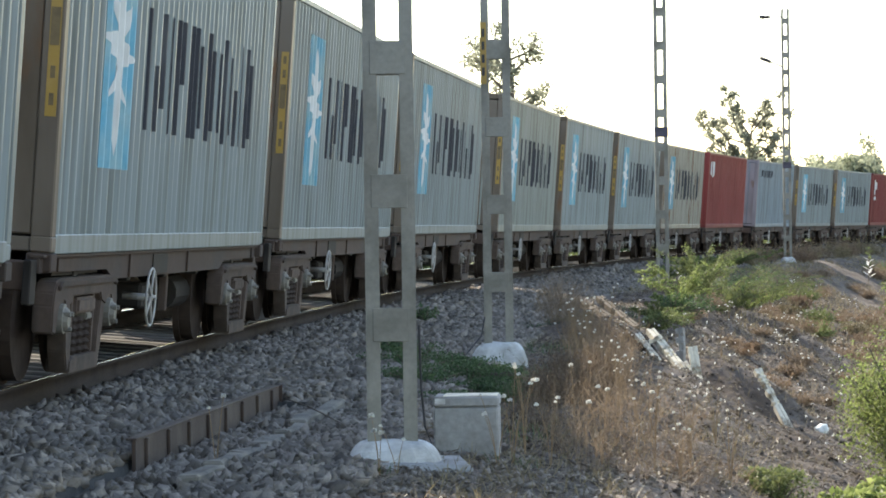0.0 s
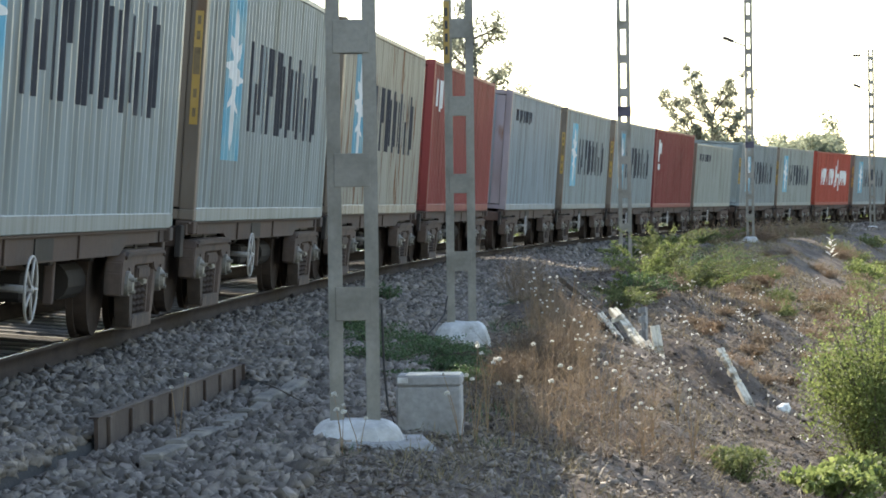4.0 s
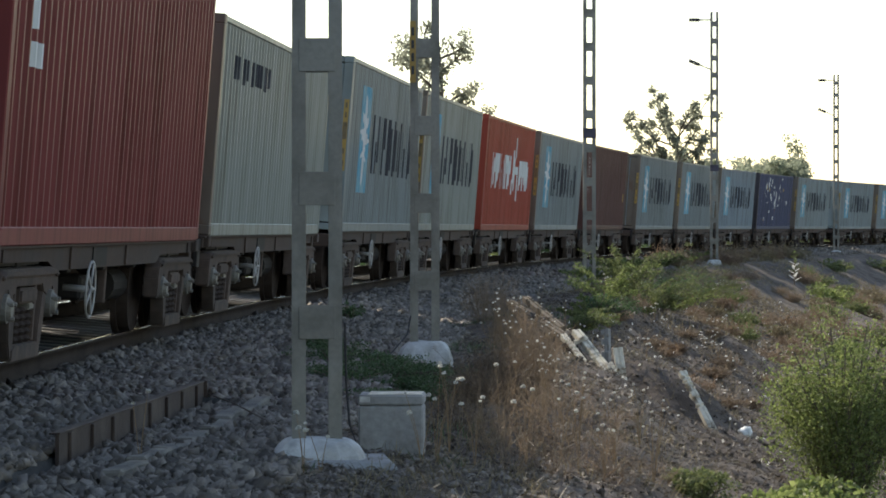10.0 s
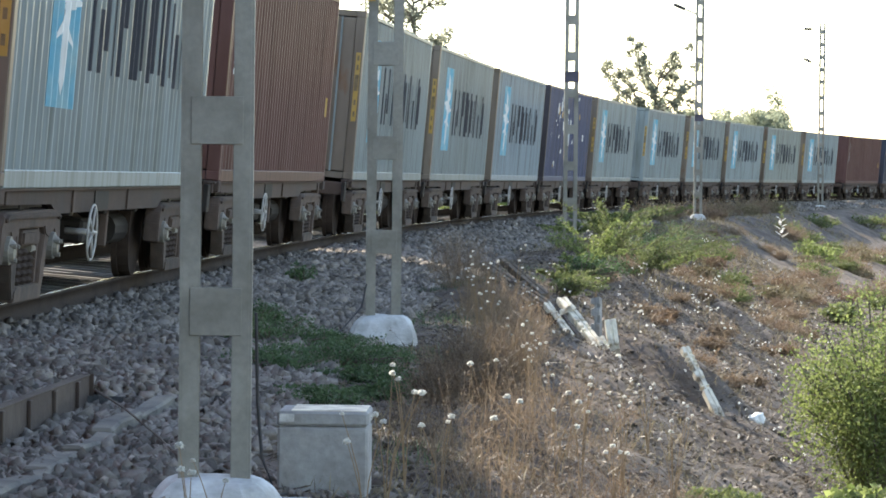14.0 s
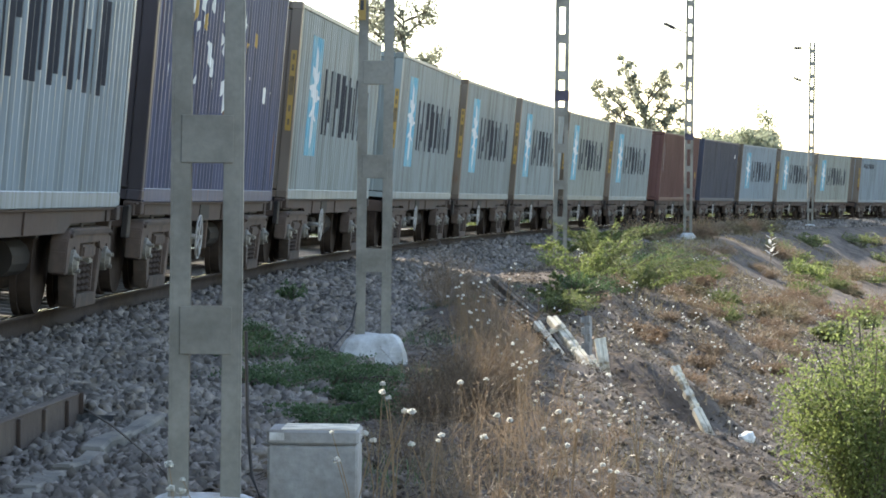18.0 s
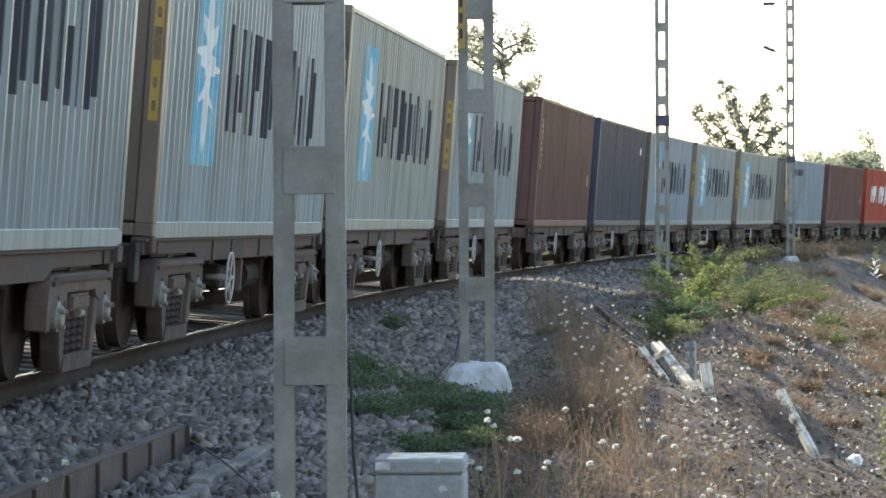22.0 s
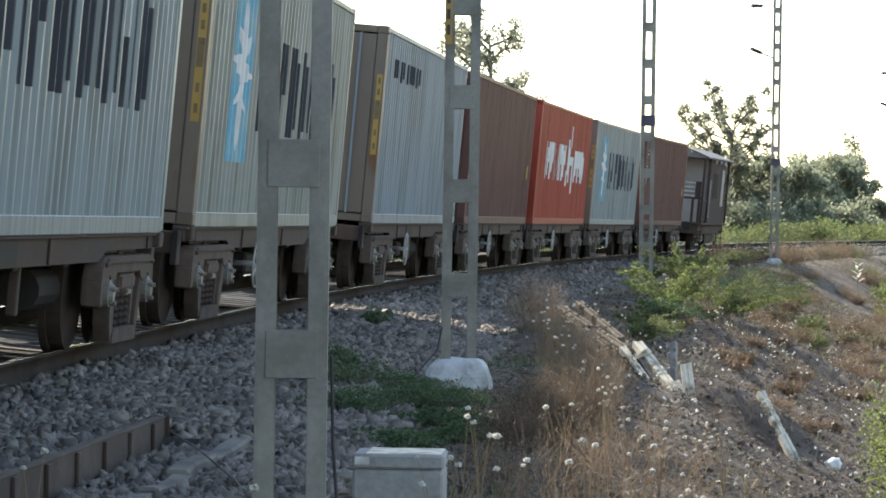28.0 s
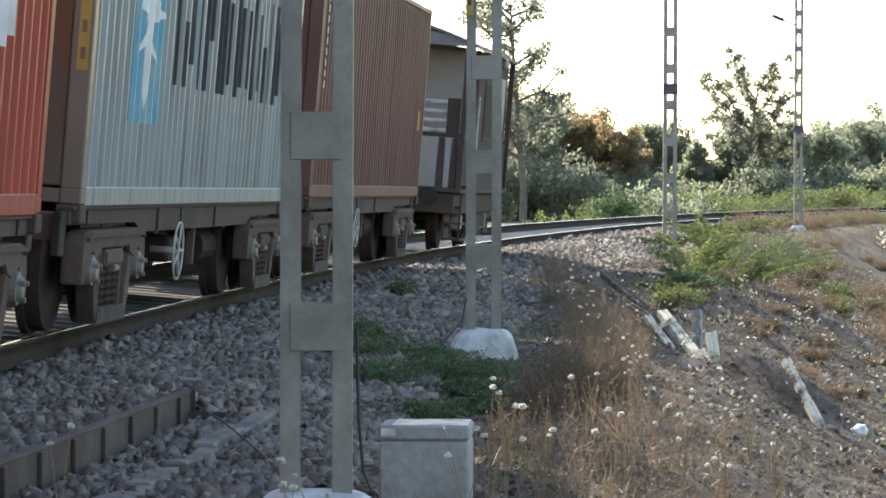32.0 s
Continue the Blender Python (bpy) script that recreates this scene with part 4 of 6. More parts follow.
def plants():
    r = np.random.default_rng(21)
    # green creeper between the two nearest masts
    for k, (x, y, rad, h) in enumerate(((-0.60, 23.4, 0.50, 0.26), (-0.20, 24.2, 0.55, 0.28), (-0.80, 26.2, 0.50, 0.34), (-0.35, 26.6, 0.45, 0.22), (0.05, 22.8, 0.40, 0.18), (-1.0, 28.5, 0.30, 0.36), (0.02, 25.4, 0.35, 0.16), (-0.30, 20.6, 0.38, 0.12), (0.10, 21.4, 0.32, 0.12))):
        shrub(x, y, rad, h, 30 + k, LEAF_DEEP, "low dark green creeper between the masts", 0.0075, 4200, 26, "creeper")
    shrub(-0.75, 38.0, 0.22, 0.42, 38, LEAF_DEEP, "small green seedling in the ballast", 0.014, 500, 7)
    # feathery green bushes where the bank begins
    for k, (x, y, rad, h) in enumerate(((3.45, 50.5, 0.55, 0.55), (4.3, 58.0, 0.6, 0.55), (6.2, 71.0, 0.9, 0.8), (7.0, 77.0, 1.1, 0.9), (8.3, 86.0, 1.3, 0.9), (2.75, 45.0, 0.42, 0.36), (5.4, 66.0, 0.8, 0.7))):
        shrub(x, y, rad, h, 50 + k, (LEAF_DEEP, LEAF_OLIVE, LEAF_OLIVE)[k % 3], "feathery green bush at the edge of the bank", 0.012, 2600, 26, lean=(0.25, 0))
    for k, (x, y, rad, h) in enumerate(((3.9, 54.5, 0.95, 1.0), (4.5, 57.5, 1.0, 1.2), (5.2, 61.0, 1.0, 1.1), (3.5, 51.0, 0.7, 0.6), (3.0, 47.0, 0.6, 0.45), (5.9, 66.0, 1.2, 0.75), (6.7, 72.0, 1.3, 0.75), (7.7, 78.0, 1.4, 0.75), (8.6, 84.0, 1.4, 0.7))):
        fronds(x, y, rad, h, 640 + k, (LEAF_FRESH, LEAF_OLIVE, LEAF_OLIVE)[k % 3], "feathery light green bush with long arching sprays", 13, 0.014)
    for k in range(11):
        y = 79 + 4.4 * k + r.uniform(-1.2, 1.2)
        fronds(float(centre_x(y)) + 3.5 + r.uniform(-0.4, 0.5), y, r.uniform(0.8, 1.2), r.uniform(0.45, 0.62), 660 + k, (LEAF_OLIVE, LEAF_FRESH)[k % 2], "low light green growth along the ballast shoulder", 12, 0.02)
    for k in range(14):
        y = 108 + 3.4 * k + r.uniform(-1, 1)
        weed(float(centre_x(y)) + 3.6 + r.uniform(-0.5, 0.8), y, r.uniform(0.6, 1.0), r.uniform(0.35, 0.6), 760 + k, (GRASS, RUSSET, STRAW)[k % 3], "dry grass clump along the ballast shoulder", 500, 0.008, 0.02)
    leafy_stalk(16.2, 123.5, 1.35)
    # big bush low on the bank, and broad leaves below it
    shrub(5.02, 30.6, 0.92, 2.35, 71, LEAF_FRESH, "dense yellow-green bush on the bank", 0.0115, 46000, 110)
    shrub(2.52, 21.9, 0.36, 0.36, 73, LEAF_OLIVE, "low olive-green bush on the bank", 0.010, 6000, 26)
    shrub(3.65, 24.6, 0.5, 0.34, 74, LEAF_FRESH, "low broad-leaved green plants on the bank", 0.026, 1700, 22)
    shrub(4.35, 27.4, 0.55, 0.50, 75, LEAF_FRESH, "low broad-leaved green plants on the bank", 0.026, 1500, 20)
    shrub(17.3, 121.0, 1.1, 1.1, 76, LEAF_FRESH, "small green bush out on the bank", 0.035, 1500, 16)
    shrub(12.6, 84.0, 0.6, 0.5, 77, LEAF_OLIVE, "small olive bush out on the bank", 0.04, 1500, 16)
    # dry weeds with seed heads
    for k, (x, y, rad, h, m, n) in enumerate(((0.72, 22.6, 0.36, 0.58, 1, 1500), (1.00, 24.0, 0.36, 0.62, 1, 1300), (0.50, 21.0, 0.24, 0.36, 1, 700), (1.25, 27.0, 0.4, 0.70, 0, 700), (1.35, 30.5, 0.42, 0.72, 0, 700),
                                              (1.30, 34.0, 0.38, 0.75, 0, 700), (1.10, 38.5, 0.42, 0.8, 0, 700), (0.85, 18.0, 0.32, 0.74, 0, 200), (1.2, 19.8, 0.34, 0.78, 0, 210), (0.52, 16.6, 0.24, 0.66, 0, 120), (0.30, 17.6, 0.24, 0.5, 1, 240), (1.65, 22.0, 0.3, 0.35, 0, 140), (1.4, 17.8, 0.28, 0.36, 1, 130), (2.0, 20.8, 0.3, 0.3, 0, 110), (0.62, 15.3, 0.22, 0.50, 0, 110), (0.95, 15.9, 0.26, 0.52, 1, 150), (1.25, 16.8, 0.28, 0.42, 2, 80), (0.45, 16.1, 0.20, 0.45, 0, 120), (1.55, 18.6, 0.30, 0.4, 1, 80), (0.80, 19.2, 0.30, 0.6, 1, 220), (1.9, 24.2, 0.3, 0.32, 2, 120))):
        weed(x, y, rad, h, 100 + k, (STRAW, UMBER, RUSSET)[m], ("tangled straw-coloured dry weed", "tangled dull brown dry weed", "wiry russet dry weed with seed heads")[m], n, 0.0019, 0.0045)
    for k in range(56):
        y = 40 + 75 * (k / 56) + r.uniform(-3, 3)
        x = float(centre_x(y)) + 5.6 + r.uniform(0, 4.2)
        q = 0.14 + 0.0026 * y
        weed(x, y, q * r.uniform(0.6, 1.5), q * r.uniform(0.45, 0.9), 140 + k, (RUSSET, STRAW, STRAW)[k % 3], ("low russet dry weed on the bank", "pale straw-coloured weed on the bank", "pale straw-coloured weed on the bank")[k % 3], 420, 0.005, 0.012)
    for k in range(38):
        y = 70 + 75 * (k / 38) + r.uniform(-3, 3)
        x = float(centre_x(y)) + 5.5 + r.uniform(0, 9)
        q = 0.18 + 0.0028 * y
        weed(x, y, q * r.uniform(0.8, 1.8), q * r.uniform(0.5, 1.0), 700 + k, (GRASS, STRAW, LEAF_OLIVE, RUSSET)[k % 4], ("pale dry grass tuft on the far bank", "straw-coloured weed on the far bank", "dusty olive weed on the far bank", "russet weed on the far bank")[k % 4], 500, 0.008, 0.02)
    # thistles: round the box, by the brown weeds, out on the bank
    spots = [(0.0, 14.2, 0.6, 3), (0.10, 14.6, 0.72, 4), (0.20, 15.6, 0.7, 3), (-0.72, 13.0, 0.45, 3), (-0.62, 13.2, 0.38, 2), (-1.75, 13.6, 0.55, 2), (0.36, 15.0, 0.5, 3), (0.75, 16.2, 0.6, 3), (1.05, 17.4, 0.55, 3), (0.6, 17.0, 0.7, 2)]
    for k, (x, y, h, n) in enumerate(spots):
        thistle(x, y, h, 200 + k, n)
    for k in range(22):
        y = 17 + 22 * (k / 22) + r.uniform(-1, 1)
        x = float(centre_x(y)) + (r.uniform(5.0, 6.3) if y < 27 else r.uniform(4.5, 5.35))
        thistle(x, y, r.uniform(0.45, 0.9), 220 + k, int(r.integers(3, 7)), 0.0145, spread=0.22)
    for k in range(26):
        y = 42 + 60 * r.uniform(0, 1)
        x = float(centre_x(y)) + r.uniform(5.2, 9.5)
        thistle(x, y, r.uniform(0.25, 0.5), 260 + k, int(r.integers(3, 7)), 0.024)
    # fine dry grass over the bank
    n = 30000
    y = 8 + 99 * r.uniform(0, 1, n) ** 1.7
    o = 4.3 + 6.5 * r.uniform(0, 1, n) ** 1.1
    keep = np.array([noise.noise((a * 0.55, b * 0.45, 2)) for a, b in zip(o, y)]) > 0.0
    y, o = y[keep], o[keep]
    x = centre_x(y) + o
    blades("dry_grass", np.stack([x, y, ground_z(x, y) - 0.01], -1), r.uniform(0.03, 0.13, len(x)) * (1 + y / 110), 0.0035, GRASS, 22, 0.6, "sparse dry grass on the bank")
    n = 9000
    y = 13 + 40 * r.uniform(0, 1, n)
    o = r.uniform(3.3, 4.9, n)
    x = centre_x(y) + o
    keep = np.array([noise.noise((a * 0.9, b * 0.5, 9)) for a, b in zip(x, y)]) > 0.12
    x, y = x[keep], y[keep]
    blades("green_grass", np.stack([x, y, ground_z(x, y) - 0.01], -1), r.uniform(0.04, 0.12, len(x)), 0.0035, LEAF_DEEP, 23, 0.5, "thin green grass at the foot of the ballast")
    n = 16000
    y = 60 + 90 * r.uniform(0, 1, n)
    o = 3.7 + 6.0 * r.uniform(0, 1, n)
    x = centre_x(y) + o
    keep = np.array([noise.noise((a * 0.4, b * 0.15, 5)) for a, b in zip(o, y)]) > -0.12
    x, y = x[keep], y[keep]
    blades("far_grass", np.stack([x, y, ground_z(x, y) - 0.01], -1), r.uniform(0.06, 0.22, len(x)), 0.009, GRASS, 25, 0.5, "dry grass along the far edge of the bank")
    # tiny white flowers among the weeds
    n = 480
    y = 30 + 75 * r.uniform(0, 1, n)
    x = centre_x(y) + 5.2 + 5.0 * r.uniform(0, 1, n)
    c = np.stack([x, y, ground_z(x, y) + r.uniform(0.05, 0.22, n)], -1)
    v, f = leaves(r, c, 5, 0.009, np.array((0.02, 0.02, 0.02)))
    tagged(solid("white_wildflowers", v, f, PUFF), "tiny white wild flowers among the dry weeds", "wild flowers", kind="stuff")
    # dead stalks and leaves strewn over the bank
    n = 130000
    y = 8 + 99 * r.uniform(0, 1, n) ** 1.6
    o = 3.9 + 7.8 * r.uniform(0, 1, n)
    x = centre_x(y) + o
    c = np.stack([x, y, ground_z(x, y) + r.uniform(0.0, 0.03, n)], -1)
    a = np.stack([r.normal(0, 1, n), r.normal(0, 1, n), r.normal(0, 0.45, n)], -1)
    a /= np.linalg.norm(a, axis=1, keepdims=True)
    b = np.cross(a, np.stack([r.normal(0, 1, n), r.normal(0, 1, n), r.normal(0, 1, n)], -1))
    b /= np.linalg.norm(b, axis=1, keepdims=True)
    s = (r.uniform(0.010, 0.055, n) * (1 + y / 90))[:, None]
    w = (r.uniform(0.0025, 0.007, n) * (1 + y / 90))[:, None]
    v = np.stack([c - a * s, c + b * w, c + a * s, c - b * w], 1).reshape(-1, 3)
    tagged(solid("plant_litter", v, np.arange(len(v)).reshape(-1, 4), LITTER), "dead stalks and leaves strewn over the bank", "plant litter", kind="stuff")
    # clods on the bank
    n = 28000
    y = 14 + 85 * r.uniform(0, 1, n) ** 1.5
    o = 4.3 + 6.7 * r.uniform(0, 1, n)
    x = centre_x(y) + o
    ob = pebbles("soil_clods", np.stack([x, y, ground_z(x, y) + 0.004], -1), r.uniform(0.007, 0.022, n) * (1 + y / 80) * r.choice([0.6, 1.0, 1.8], n, p=[0.6, 0.32, 0.08]), CLOD, 24, 0.6)
    tagged(ob, "clods and small stones on the bank", "clods", kind="stuff")


def backdrop_trees():
    """Trees and hedges beyond the outer side of the curve."""
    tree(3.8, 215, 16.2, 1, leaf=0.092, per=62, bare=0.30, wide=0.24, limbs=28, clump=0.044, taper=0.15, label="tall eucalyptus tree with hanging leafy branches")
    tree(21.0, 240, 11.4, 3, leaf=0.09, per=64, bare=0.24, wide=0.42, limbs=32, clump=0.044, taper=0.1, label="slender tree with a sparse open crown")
    r = np.random.default_rng(77)
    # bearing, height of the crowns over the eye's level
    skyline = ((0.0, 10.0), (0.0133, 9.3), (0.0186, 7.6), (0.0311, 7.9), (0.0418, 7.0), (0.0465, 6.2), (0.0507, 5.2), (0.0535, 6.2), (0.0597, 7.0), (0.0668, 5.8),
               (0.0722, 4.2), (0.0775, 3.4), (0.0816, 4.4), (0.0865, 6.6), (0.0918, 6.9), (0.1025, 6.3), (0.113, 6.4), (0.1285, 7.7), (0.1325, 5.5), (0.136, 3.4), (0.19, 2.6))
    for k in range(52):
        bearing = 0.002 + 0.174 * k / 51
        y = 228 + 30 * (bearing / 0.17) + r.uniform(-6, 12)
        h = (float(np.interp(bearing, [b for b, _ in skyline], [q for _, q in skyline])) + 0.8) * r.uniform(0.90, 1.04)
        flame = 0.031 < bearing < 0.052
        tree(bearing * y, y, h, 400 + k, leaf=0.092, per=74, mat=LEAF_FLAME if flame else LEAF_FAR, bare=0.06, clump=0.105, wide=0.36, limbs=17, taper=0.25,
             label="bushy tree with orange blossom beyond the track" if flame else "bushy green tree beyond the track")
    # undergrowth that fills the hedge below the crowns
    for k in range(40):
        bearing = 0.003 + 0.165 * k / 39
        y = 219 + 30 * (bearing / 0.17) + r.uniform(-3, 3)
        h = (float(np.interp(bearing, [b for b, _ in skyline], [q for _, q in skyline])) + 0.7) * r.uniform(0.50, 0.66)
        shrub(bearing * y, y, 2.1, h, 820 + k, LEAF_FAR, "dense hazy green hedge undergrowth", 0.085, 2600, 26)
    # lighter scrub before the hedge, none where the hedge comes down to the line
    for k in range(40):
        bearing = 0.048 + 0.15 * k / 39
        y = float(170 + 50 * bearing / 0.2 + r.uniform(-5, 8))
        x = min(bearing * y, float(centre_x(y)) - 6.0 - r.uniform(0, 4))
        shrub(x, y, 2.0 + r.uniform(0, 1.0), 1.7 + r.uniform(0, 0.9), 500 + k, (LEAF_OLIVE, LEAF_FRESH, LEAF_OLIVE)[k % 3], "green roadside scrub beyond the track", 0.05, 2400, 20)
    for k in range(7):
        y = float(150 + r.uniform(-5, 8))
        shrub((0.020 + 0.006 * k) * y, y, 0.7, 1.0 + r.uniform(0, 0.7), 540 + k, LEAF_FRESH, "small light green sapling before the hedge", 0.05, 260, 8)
    # dense scrub along the far side of the line
    # the near part is unseen, added to block bright ground under the train
    for k in range(46):
        y = 14 + 3.3 * k + r.uniform(-1, 1)
        x = float(centre_x(y)) - 6.2 - r.uniform(0, 1.8)
        if 108 < y < 140:
            continue      # the tall hedge comes down to the line here
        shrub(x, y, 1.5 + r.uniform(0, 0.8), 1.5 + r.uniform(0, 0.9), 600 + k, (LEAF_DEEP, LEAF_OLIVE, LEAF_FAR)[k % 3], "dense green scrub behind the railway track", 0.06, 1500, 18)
    for k in range(18):
        y = 112 + 6 * k + r.uniform(-2, 2)
        x = float(centre_x(y)) + 5.6 + r.uniform(0, 5)
        shrub(x, y, 0.8 + r.uniform(0, 0.6), 0.35 + r.uniform(0, 0.4), 560 + k, (LEAF_OLIVE, GRASS, LEAF_OLIVE)[k % 3], ("low dusty green scrub on the far bank", "low dry scrub on the far bank", "low dusty green scrub on the far bank")[k % 3], 0.035, 1100, 16)


plants()
backdrop_trees()


# ---- containers ----
LENGTH, WIDTH = 12.19, 2.438


def rib_profile(y):
    """Depth of the corrugated side at y: 0 on the outer ribs, 36 mm in the grooves."""
    u = ((y + LENGTH / 2) / 0.278) % 1.0
    return float(np.interp(u, [0, 0.18, 0.46, 0.74, 1.0], [0, 0, 0.036, 0.036, 0]))


_breaks = sorted({round(-LENGTH / 2 + 0.278 * (k + f), 4) for k in range(45) for f in (0, 0.18, 0.46, 0.74)})


def corrugated(side, h):
    ys = [y for y in _breaks if -LENGTH / 2 + 0.12 < y < LENGTH / 2 - 0.12]
    ys = [-LENGTH / 2 + 0.12] + ys + [LENGTH / 2 - 0.12]
    v, f = [], []
    for y in ys:
        x = side * (WIDTH / 2 - 0.012 - rib_profile(y))
        v += [(x, y, 0.127), (x, y, h - 0.07)]
    for i in range(len(ys) - 1):
        q = (2 * i, 2 * i + 2, 2 * i + 3, 2 * i + 1)
        f.append(q if side > 0 else q[::-1])
    return v, f


def mark(shape, name, mat, parent, label=""):
    """Paint on the corrugated side that follows its ribs. shape: a list of (y0, y1, low(y), high(y)), y from the left end."""
    v, f = [], []
    for y0, y1, low, high in shape:
        a, b = y0 - LENGTH / 2, y1 - LENGTH / 2
        ys = [a] + [y for y in _breaks if a + 0.01 < y < b - 0.01] + [b]
        fine = []
        for p, q in zip(ys, ys[1:]):
            n = max(1, int((q - p) / 0.05))
            fine += [p + (q - p) * k / n for k in range(n)]
        fine.append(b)
        for i, y in enumerate(fine):
            x = WIDTH / 2 - 0.012 - rib_profile(y) + 0.004
            u = y + LENGTH / 2
            v += [(x, y, low(u) if callable(low) else low), (x, y, high(u) if callable(high) else high)]
            if i:
                n = len(v)
                f.append((n - 4, n - 2, n - 1, n - 3))
    return tagged(solid(name, v, f, mat, parent), label)


def star_panel(top, h):
    """A sky-blue panel with a pale long-rayed star."""
    panel = mark([(1.72, 3.22, 0.66, h - 0.40)], "blue_panel", STAR_BLUE, top, "faded sky-blue painted panel")
    c, w = 2.47, 1.62
    def ray(du, dz, half):
        """A pointed ray from the middle; du and dz to its tip."""
        a, b = sorted((c, c + du))
        mid = lambda u: w + (u - c) / du * dz
        thick = lambda u: half * (1 - abs(u - c) / abs(du)) + 0.004
        return (a, b, lambda u: mid(u) - thick(u), lambda u: mid(u) + thick(u))
    upright = [(c - 0.21, c, lambda u: w - 0.86 * (u - c + 0.21) / 0.21, lambda u: w + 0.74 * (u - c + 0.21) / 0.21),
               (c, c + 0.21, lambda u: w - 0.86 * (c + 0.21 - u) / 0.21, lambda u: w + 0.74 * (c + 0.21 - u) / 0.21)]
    star = mark(upright, "pale_star", STAR_WHITE, panel, "chalky white star with uneven rays")
    for p in star.data.vertices:
        p.co.x += 0.003
    for k, (du, dz, half) in enumerate(((-0.68, 0.10, 0.16), (0.68, -0.06, 0.16), (-0.44, 0.52, 0.20), (0.50, 0.44, 0.20), (-0.36, -0.42, 0.16), (0.34, -0.46, 0.16))):
        tip = mark([ray(du, dz, half)], "star_ray", STAR_WHITE, panel)
        for p in tip.data.vertices:
            p.co.x += 0.0035 + 0.0005 * k


def letter_blocks(top, y0, y1, z0, z1, mat, seed, count=6):
    """Plain upright bars of uneven length in place of the letters."""
    r = random.Random(seed)
    step = (y1 - y0) / count
    tall = z1 - z0
    for k in range(count):
        a, w = y0 + k * step, step * 0.84
        bars = [(a, a + w * 0.22, z0, z1)]
        for f in (0.36, 0.72):
            low, high = r.choice(((0.0, 1.0), (0.0, 0.55), (0.45, 1.0), (0.1, 0.85), (0.2, 1.0)))
            bars.append((a + w * f, a + w * (f + 0.24), z0 + tall * low, z0 + tall * high))
        mark(bars, "lettering_block", mat, top)


def small_bars(top, y0, y1, z0, z1, mat, count, seed):
    r = random.Random(seed)
    step = (y1 - y0) / count
    for k in range(count):
        mark([(y0 + k * step, y0 + (k + r.uniform(0.45, 0.8)) * step, z0 + r.uniform(0, 0.25) * (z1 - z0), z1)], "lettering_bar", mat, top)


def side_number(top, h, mat):
    """A column of small bars near the left end."""
    for k in range(9):
        mark([(0.55, 0.70, h - 0.55 - 0.13 * k, h - 0.47 - 0.13 * k)], "number_bar", mat, top)


OLD_END = paint("rust_brown_end_paint", (0.165, 0.135, 0.11), 0.7)


def container(h, mat, label, extra=(), end=None):
    """A steel shipping container, its floor at z = 0, its left end (seen from the camera's side) at -y."""
    top = empty("shipping_container")
    for side in (1, -1):
        v, f = corrugated(side, h)
        tagged(solid("side_panel", v, f, mat, top), "corrugated steel side")
        part("bottom_rail", boxed(*sorted((side * WIDTH / 2, side * (WIDTH / 2 - 0.05))), -LENGTH / 2 + 0.16, LENGTH / 2 - 0.16, -0.012, 0.135, bevel=0.008), mat, top)
        part("top_rail", boxed(*sorted((side * WIDTH / 2, side * (WIDTH / 2 - 0.06))), -LENGTH / 2 + 0.16, LENGTH / 2 - 0.16, h - 0.085, h - 0.015, bevel=0.008), mat, top)
        for e in (-1, 1):
            part("corner_post", boxed(*sorted((side * (WIDTH / 2 - 0.002), side * (WIDTH / 2 - 0.16))), *sorted((e * (LENGTH / 2 - 0.004), e * (LENGTH / 2 - 0.16))), 0.11, h - 0.11, bevel=0.012), end if end and e < 0 else mat, top)
            for z in (0, h - 0.118):
                bm = boxed(*sorted((side * WIDTH / 2, side * (WIDTH / 2 - 0.162))), *sorted((e * LENGTH / 2, e * (LENGTH / 2 - 0.178))), z, z + 0.118, bevel=0.012)
                part("corner_casting", bm, end if end and e < 0 else mat, top)
    part("roof", boxed(-WIDTH / 2 + 0.055, WIDTH / 2 - 0.055, -LENGTH / 2 + 0.1, LENGTH / 2 - 0.1, h - 0.06, h - 0.025), mat, top)
    part("floor", boxed(-WIDTH / 2 + 0.05, WIDTH / 2 - 0.05, -LENGTH / 2 + 0.1, LENGTH / 2 - 0.1, 0.03, 0.15), DARK, top)
    # door end towards the camera, corrugated end away from it
    for side in (-1, 1):
        door = part("door_leaf", boxed(*sorted((side * 0.008, side * (WIDTH / 2 - 0.165))), -LENGTH / 2 + 0.02, -LENGTH / 2 + 0.07, 0.13, h - 0.13, bevel=0.01), end or mat, top)
        for q in (0.28, 0.82):
            bm = rod(bmesh.new(), (side * q, -LENGTH / 2 - 0.012, 0.12), (side * q, -LENGTH / 2 - 0.012, h - 0.12), 0.018)
            part("lock_rod", bm, mat, door)
    for z in (0.0, h - 0.115):
        part("end_sill", boxed(-WIDTH / 2 + 0.165, WIDTH / 2 - 0.165, -LENGTH / 2 + 0.01, -LENGTH / 2 + 0.11, z + 0.005, z + 0.11, bevel=0.008), end or mat, top)
        part("end_sill", boxed(-WIDTH / 2 + 0.165, WIDTH / 2 - 0.165, LENGTH / 2 - 0.11, LENGTH / 2 - 0.01, z + 0.005, z + 0.11, bevel=0.008), mat, top)
    v, f = [], []
    xs = np.linspace(-WIDTH / 2 + 0.17, WIDTH / 2 - 0.17, 29)
    for i, x in enumerate(xs):
        y = LENGTH / 2 - 0.03 - (0.045 if i % 4 in (2, 3) else 0)
        v += [(x, y, 0.12), (x, y, h - 0.12)]
        if i:
            n = len(v)
            f.append((n - 2, n - 4, n - 3, n - 1))
    tagged(solid("end_wall", v, f, mat, top), "corrugated steel end")
    for fn in extra:
        fn(top, h)
